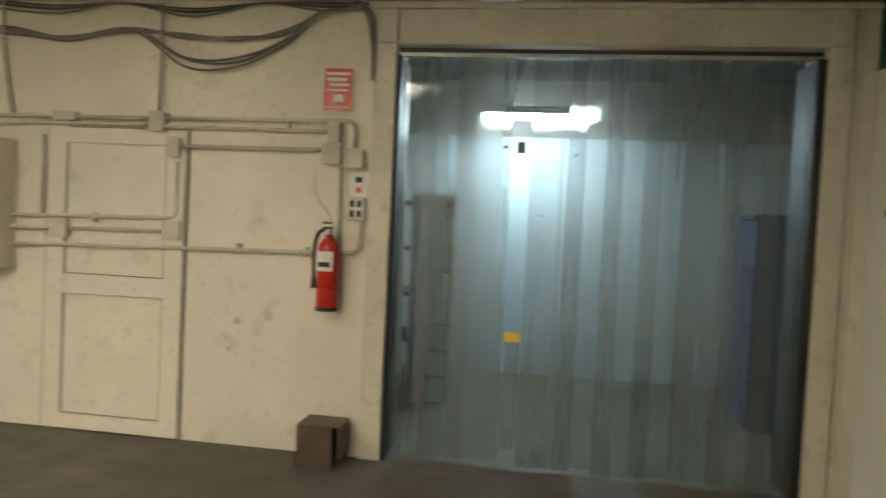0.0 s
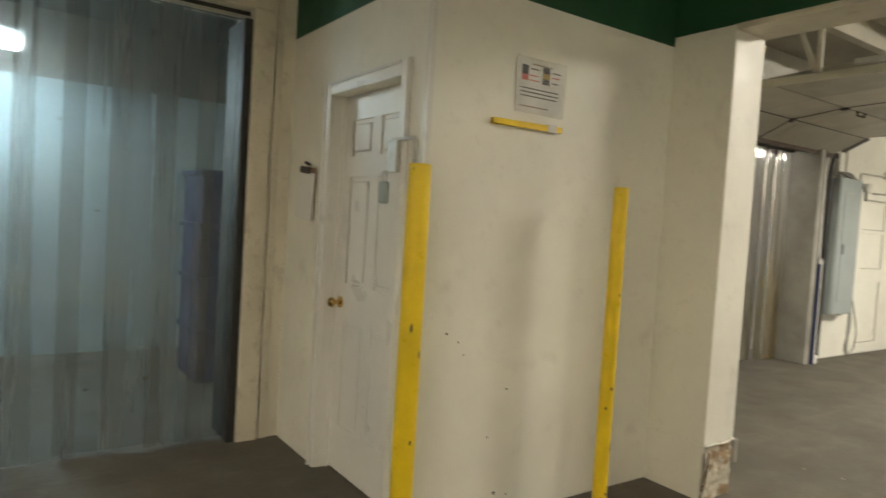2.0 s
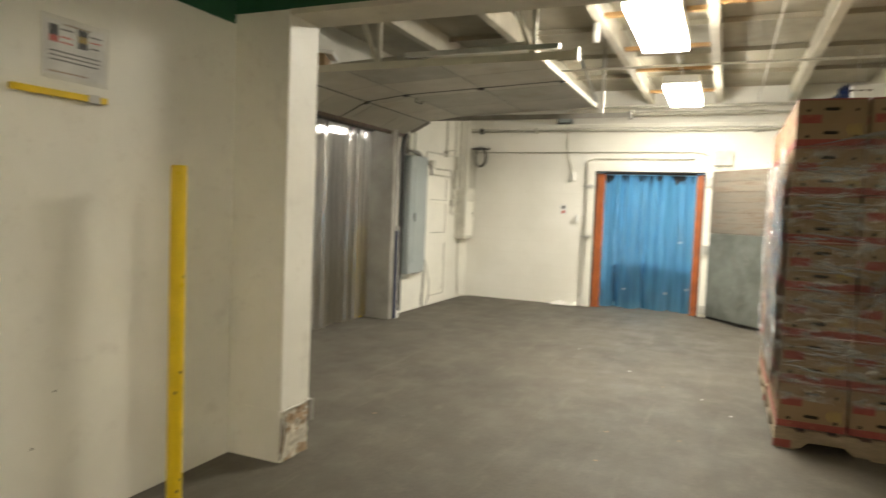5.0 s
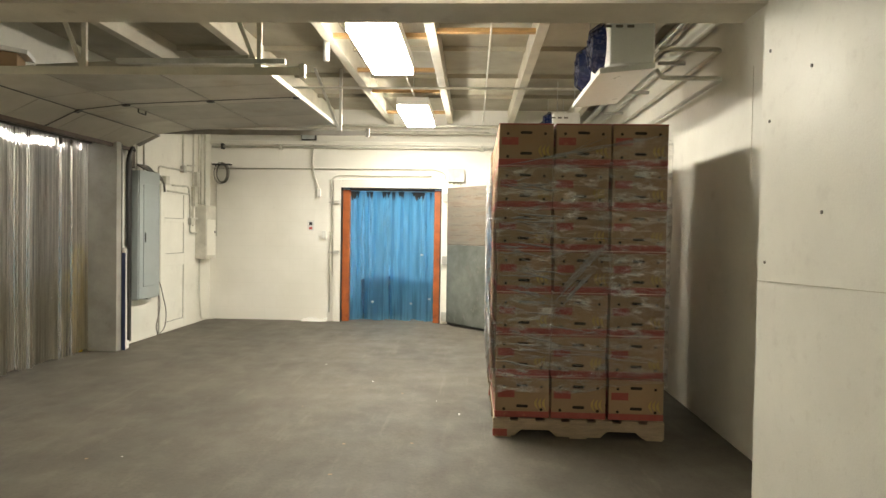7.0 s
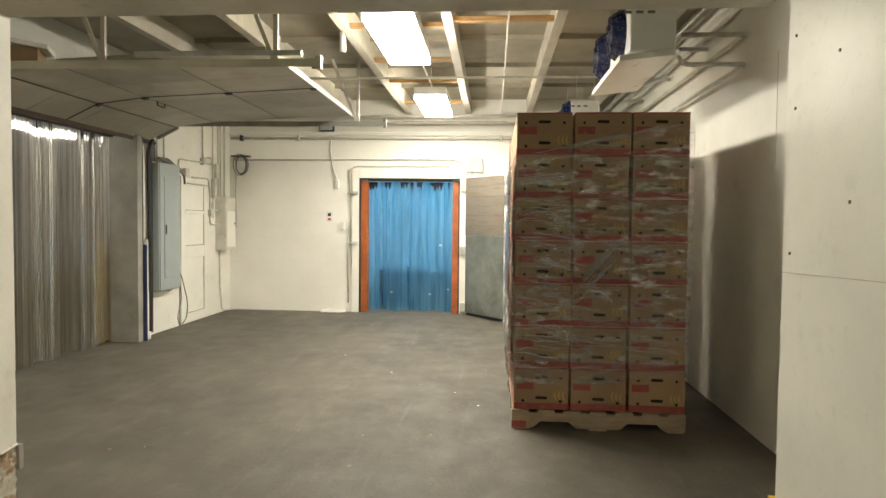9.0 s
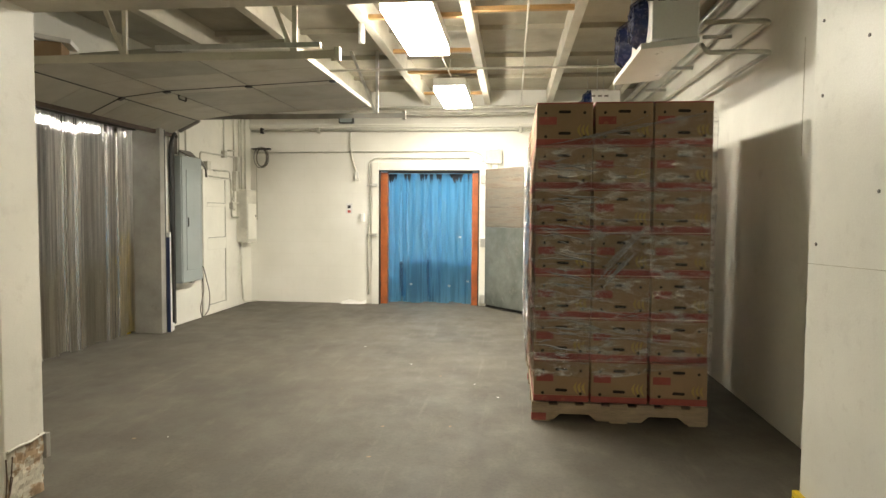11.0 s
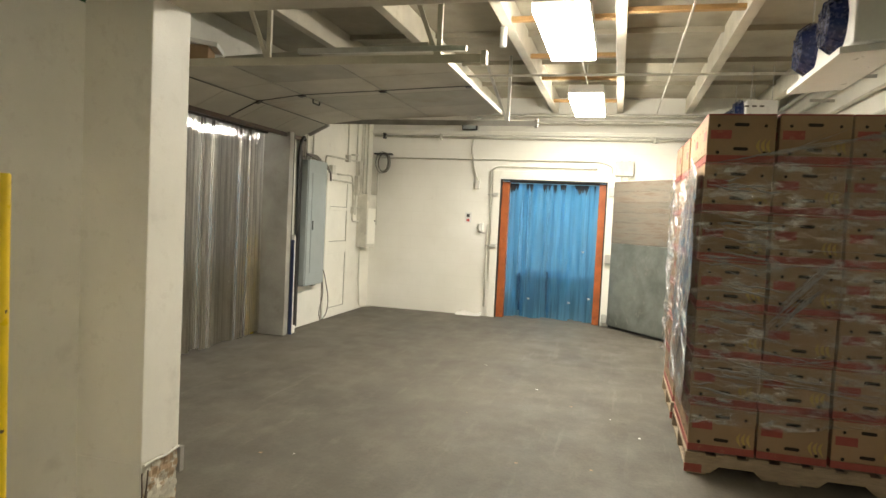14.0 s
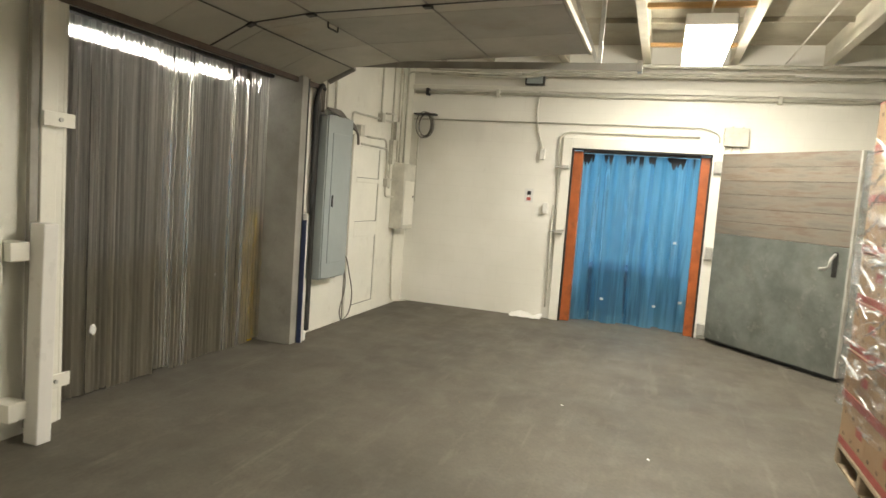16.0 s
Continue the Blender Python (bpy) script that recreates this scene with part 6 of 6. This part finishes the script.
first = carton()
rk = random.Random(12)
made = False
for layer, col, row in [(a, b, c) for a in range(7) for b in range(3) for c in range(4)]:
    z = 0.139 + layer * (BH + 0.003)
    drift = 0.006 * math.sin(layer * 1.7) + 0.0015 * layer
    jx, jy = (rk.uniform(-0.008, 0.008), rk.uniform(-0.006, 0.006)) if layer else (0, 0)
    x = STACKS[row // 2] + 0.012 + BD / 2 + (row % 2) * (BD + 0.006) + jx
    y = PY0 + BW / 2 + 0.006 + col * (BW + 0.019) + jy + drift
    m = pose(x, y, z, 0, 0, rk.uniform(-0.7, 0.7))
    if not made:
        first.matrix_basis = m
        made = True
    else:
        copy_thing(first, m)


def stretch_wrap(PX0):
    x0, x1, y0, y1 = PX0 - 0.004, PX0 + 1.03, PY0 - 0.012, PY1 + 0.018
    per = [(x0, y0), (x0, y1), (x1, y1), (x1, y0)]
    lens = [y1 - y0, x1 - x0, y1 - y0, x1 - x0]
    total = sum(lens)

    def at(u, v):
        s = u * total
        k = 0
        while k < 3 and s > lens[k]:
            s -= lens[k]
            k += 1
        f = s / lens[k]
        a, b = Vector(per[k]), Vector(per[(k + 1) % 4])
        p = a.lerp(b, f)
        d = (b - a).normalized()
        out_n = Vector((-d.y, d.x))
        low = 0.40 - (0.10 * f if k == 0 else 0.02) + 0.02 * math.sin(31 * u)
        high = (2.16 - 0.24 * max(0.0, (f - 0.15)) / 0.85) if k == 0 else 1.93 + 0.03 * math.sin(17 * u)
        z = low + (high - low) * v
        q = Vector((p.x * 3.1, p.y * 3.1, z * 6.0))
        puff = 0.010 + 0.014 * noise.noise(q) + 0.006 * noise.noise(q * 3.7) + (0.025 * max(0, noise.noise(q * 1.9)) if k == 1 else 0)
        return Vector((p.x + out_n.x * max(puff, 0.003), p.y + out_n.y * max(puff, 0.003), z))
    t = thing("stretch_wrap", ((x0 + x1) / 2, (y0 + y1) / 2, 0.4), "wrinkled clear stretch wrap wound round the cartons", "stretch wrap", "stretch wraps")
    part("film", sheet(200, 60, at, closed=True), M_WRAP, t, smooth=True)
    return t


def fold(parent, pts, w, r):
    """A gathered ridge of film: a thin, crumpled ribbon that narrows to both ends."""
    line = curve_points(pts, 5)
    n = len(line) - 1
    tips = [r.uniform(-1, 1) for _ in range(n + 1)]

    def at(u, v):
        k = min(n, int(round(u * n)))
        half = w * (0.15 + math.sin(math.pi * u)) * (v - 0.5)
        lift = 0.006 + 0.008 * (1 - abs(2 * v - 1)) + 0.003 * tips[k]
        p = line[k]
        if parent_side == "front":
            return Vector((p.x - lift + 0.5 * half, p.y, p.z + half + 0.003 * tips[k]))
        return Vector((p.x, p.y + lift, p.z + half + 0.003 * tips[k]))
    part("fold", sheet(n, 2, at), M_FOLD, parent, "gathered shiny fold of wrap")


wraps = [stretch_wrap(sx) for sx in STACKS]
rw = random.Random(77)
FX, FY = PX0 - 0.028, PY1 + 0.03
parent_side = "front"
# level folds fanning over the first column
for k in range(46):
    z = rw.choice((0.52, 0.60, 0.72, 0.95, 1.10, 1.22, 1.36, 1.52, 1.62, 1.80)) + rw.uniform(-0.06, 0.06)
    ya = PY1 - rw.uniform(-0.01, 0.18)
    ln = rw.uniform(0.08, 0.42)
    sl = rw.uniform(-0.28, 0.12)
    fold(wraps[0], [(FX, ya - ln * u, z + sl * ln * u + rw.uniform(-0.008, 0.008)) for u in (0, 0.33, 0.66, 1)], rw.uniform(0.004, 0.012), rw)
# bundle pulled up across the middle column
for k in range(22):
    o = rw.uniform(-0.06, 0.06)
    a, b = rw.uniform(0, 0.45), rw.uniform(0.55, 1)
    fold(wraps[0], [(FX, PY1 - 0.38 - 0.42 * u + o * 0.3, 0.93 + 0.46 * u + o + rw.uniform(-0.008, 0.008)) for u in (a, a + (b - a) / 3, a + 2 * (b - a) / 3, b)], rw.uniform(0.004, 0.011), rw)
# long edge of the last turn, and level tension lines
for k in range(16):
    z = 1.93 if k < 5 else rw.uniform(0.5, 1.85)
    rise = 0.24 if k < 5 else rw.uniform(-0.12, 0.12)
    ya, yb = (PY1, PY0) if k < 3 else (PY1 - rw.uniform(0, 0.5), PY0 + rw.uniform(0, 0.5))
    fold(wraps[0], [(FX, ya + (yb - ya) * u, z + rise * u + rw.uniform(-0.01, 0.01)) for u in (0, 0.25, 0.5, 0.75, 1)], rw.uniform(0.003, 0.007), rw)


def side_veil(parent, x0, x1, z_low, z_high, seed):
    """Loose film standing off the lit side, pulled into slanting ridges, its far edge running back towards the floor."""
    def at(u, v):
        z = z_low + (z_high - z_low) * v
        reach = x1 - (x1 - x0) * 0.55 * max(0.0, v - 0.45) / 0.55
        x = x0 + (reach - x0) * u
        q = Vector((x * 5.0 + z * 2.4, seed, z * 1.6))
        ridge = abs(noise.noise(q)) * 0.022 + 0.010 * noise.noise(q * 3.1) + 0.006 * noise.noise(q * 8.0)
        return Vector((x, FY + 0.006 + max(ridge, 0.0), z + 0.02 * math.sin(9 * u + seed)))
    part("loose_sheet", sheet(70, 60, at), M_VEIL, parent, "loose shiny sheet of film", smooth=True)


side_veil(wraps[0], PX0 - 0.01, PX0 + 1.06, 0.42, 1.94, 3.0)
parent_side = "side"
for j, sx in enumerate(STACKS):
    for k in range(40):
        z, xa, ln, sl = rw.uniform(0.45, 1.9), sx + rw.uniform(0, 0.7), rw.uniform(0.1, 0.4), rw.uniform(-0.5, 0.5)
        fold(wraps[j], [(xa + ln * u, FY, z + sl * ln * u + rw.uniform(-0.01, 0.01)) for u in (0, 0.33, 0.66, 1)], rw.uniform(0.006, 0.03), rw)

# scraps on the floor
for k in range(14):
    x, y, s = rk.uniform(3.2, 9.0), rk.uniform(-0.6, 2.4), rk.uniform(0.006, 0.018)
    bm = bmesh.new()
    bm.faces.new([bm.verts.new((x + s * math.cos(a) * rk.uniform(0.5, 1), y + s * math.sin(a) * rk.uniform(0.5, 1), 0.003)) for a in (2 * math.pi * i / 6 for i in range(6))])
    tagged(part("paper_scrap", bm, M_PAPER if k % 2 else M_CARD), "small pale scrap of litter on the floor", "litter", "floor litter")
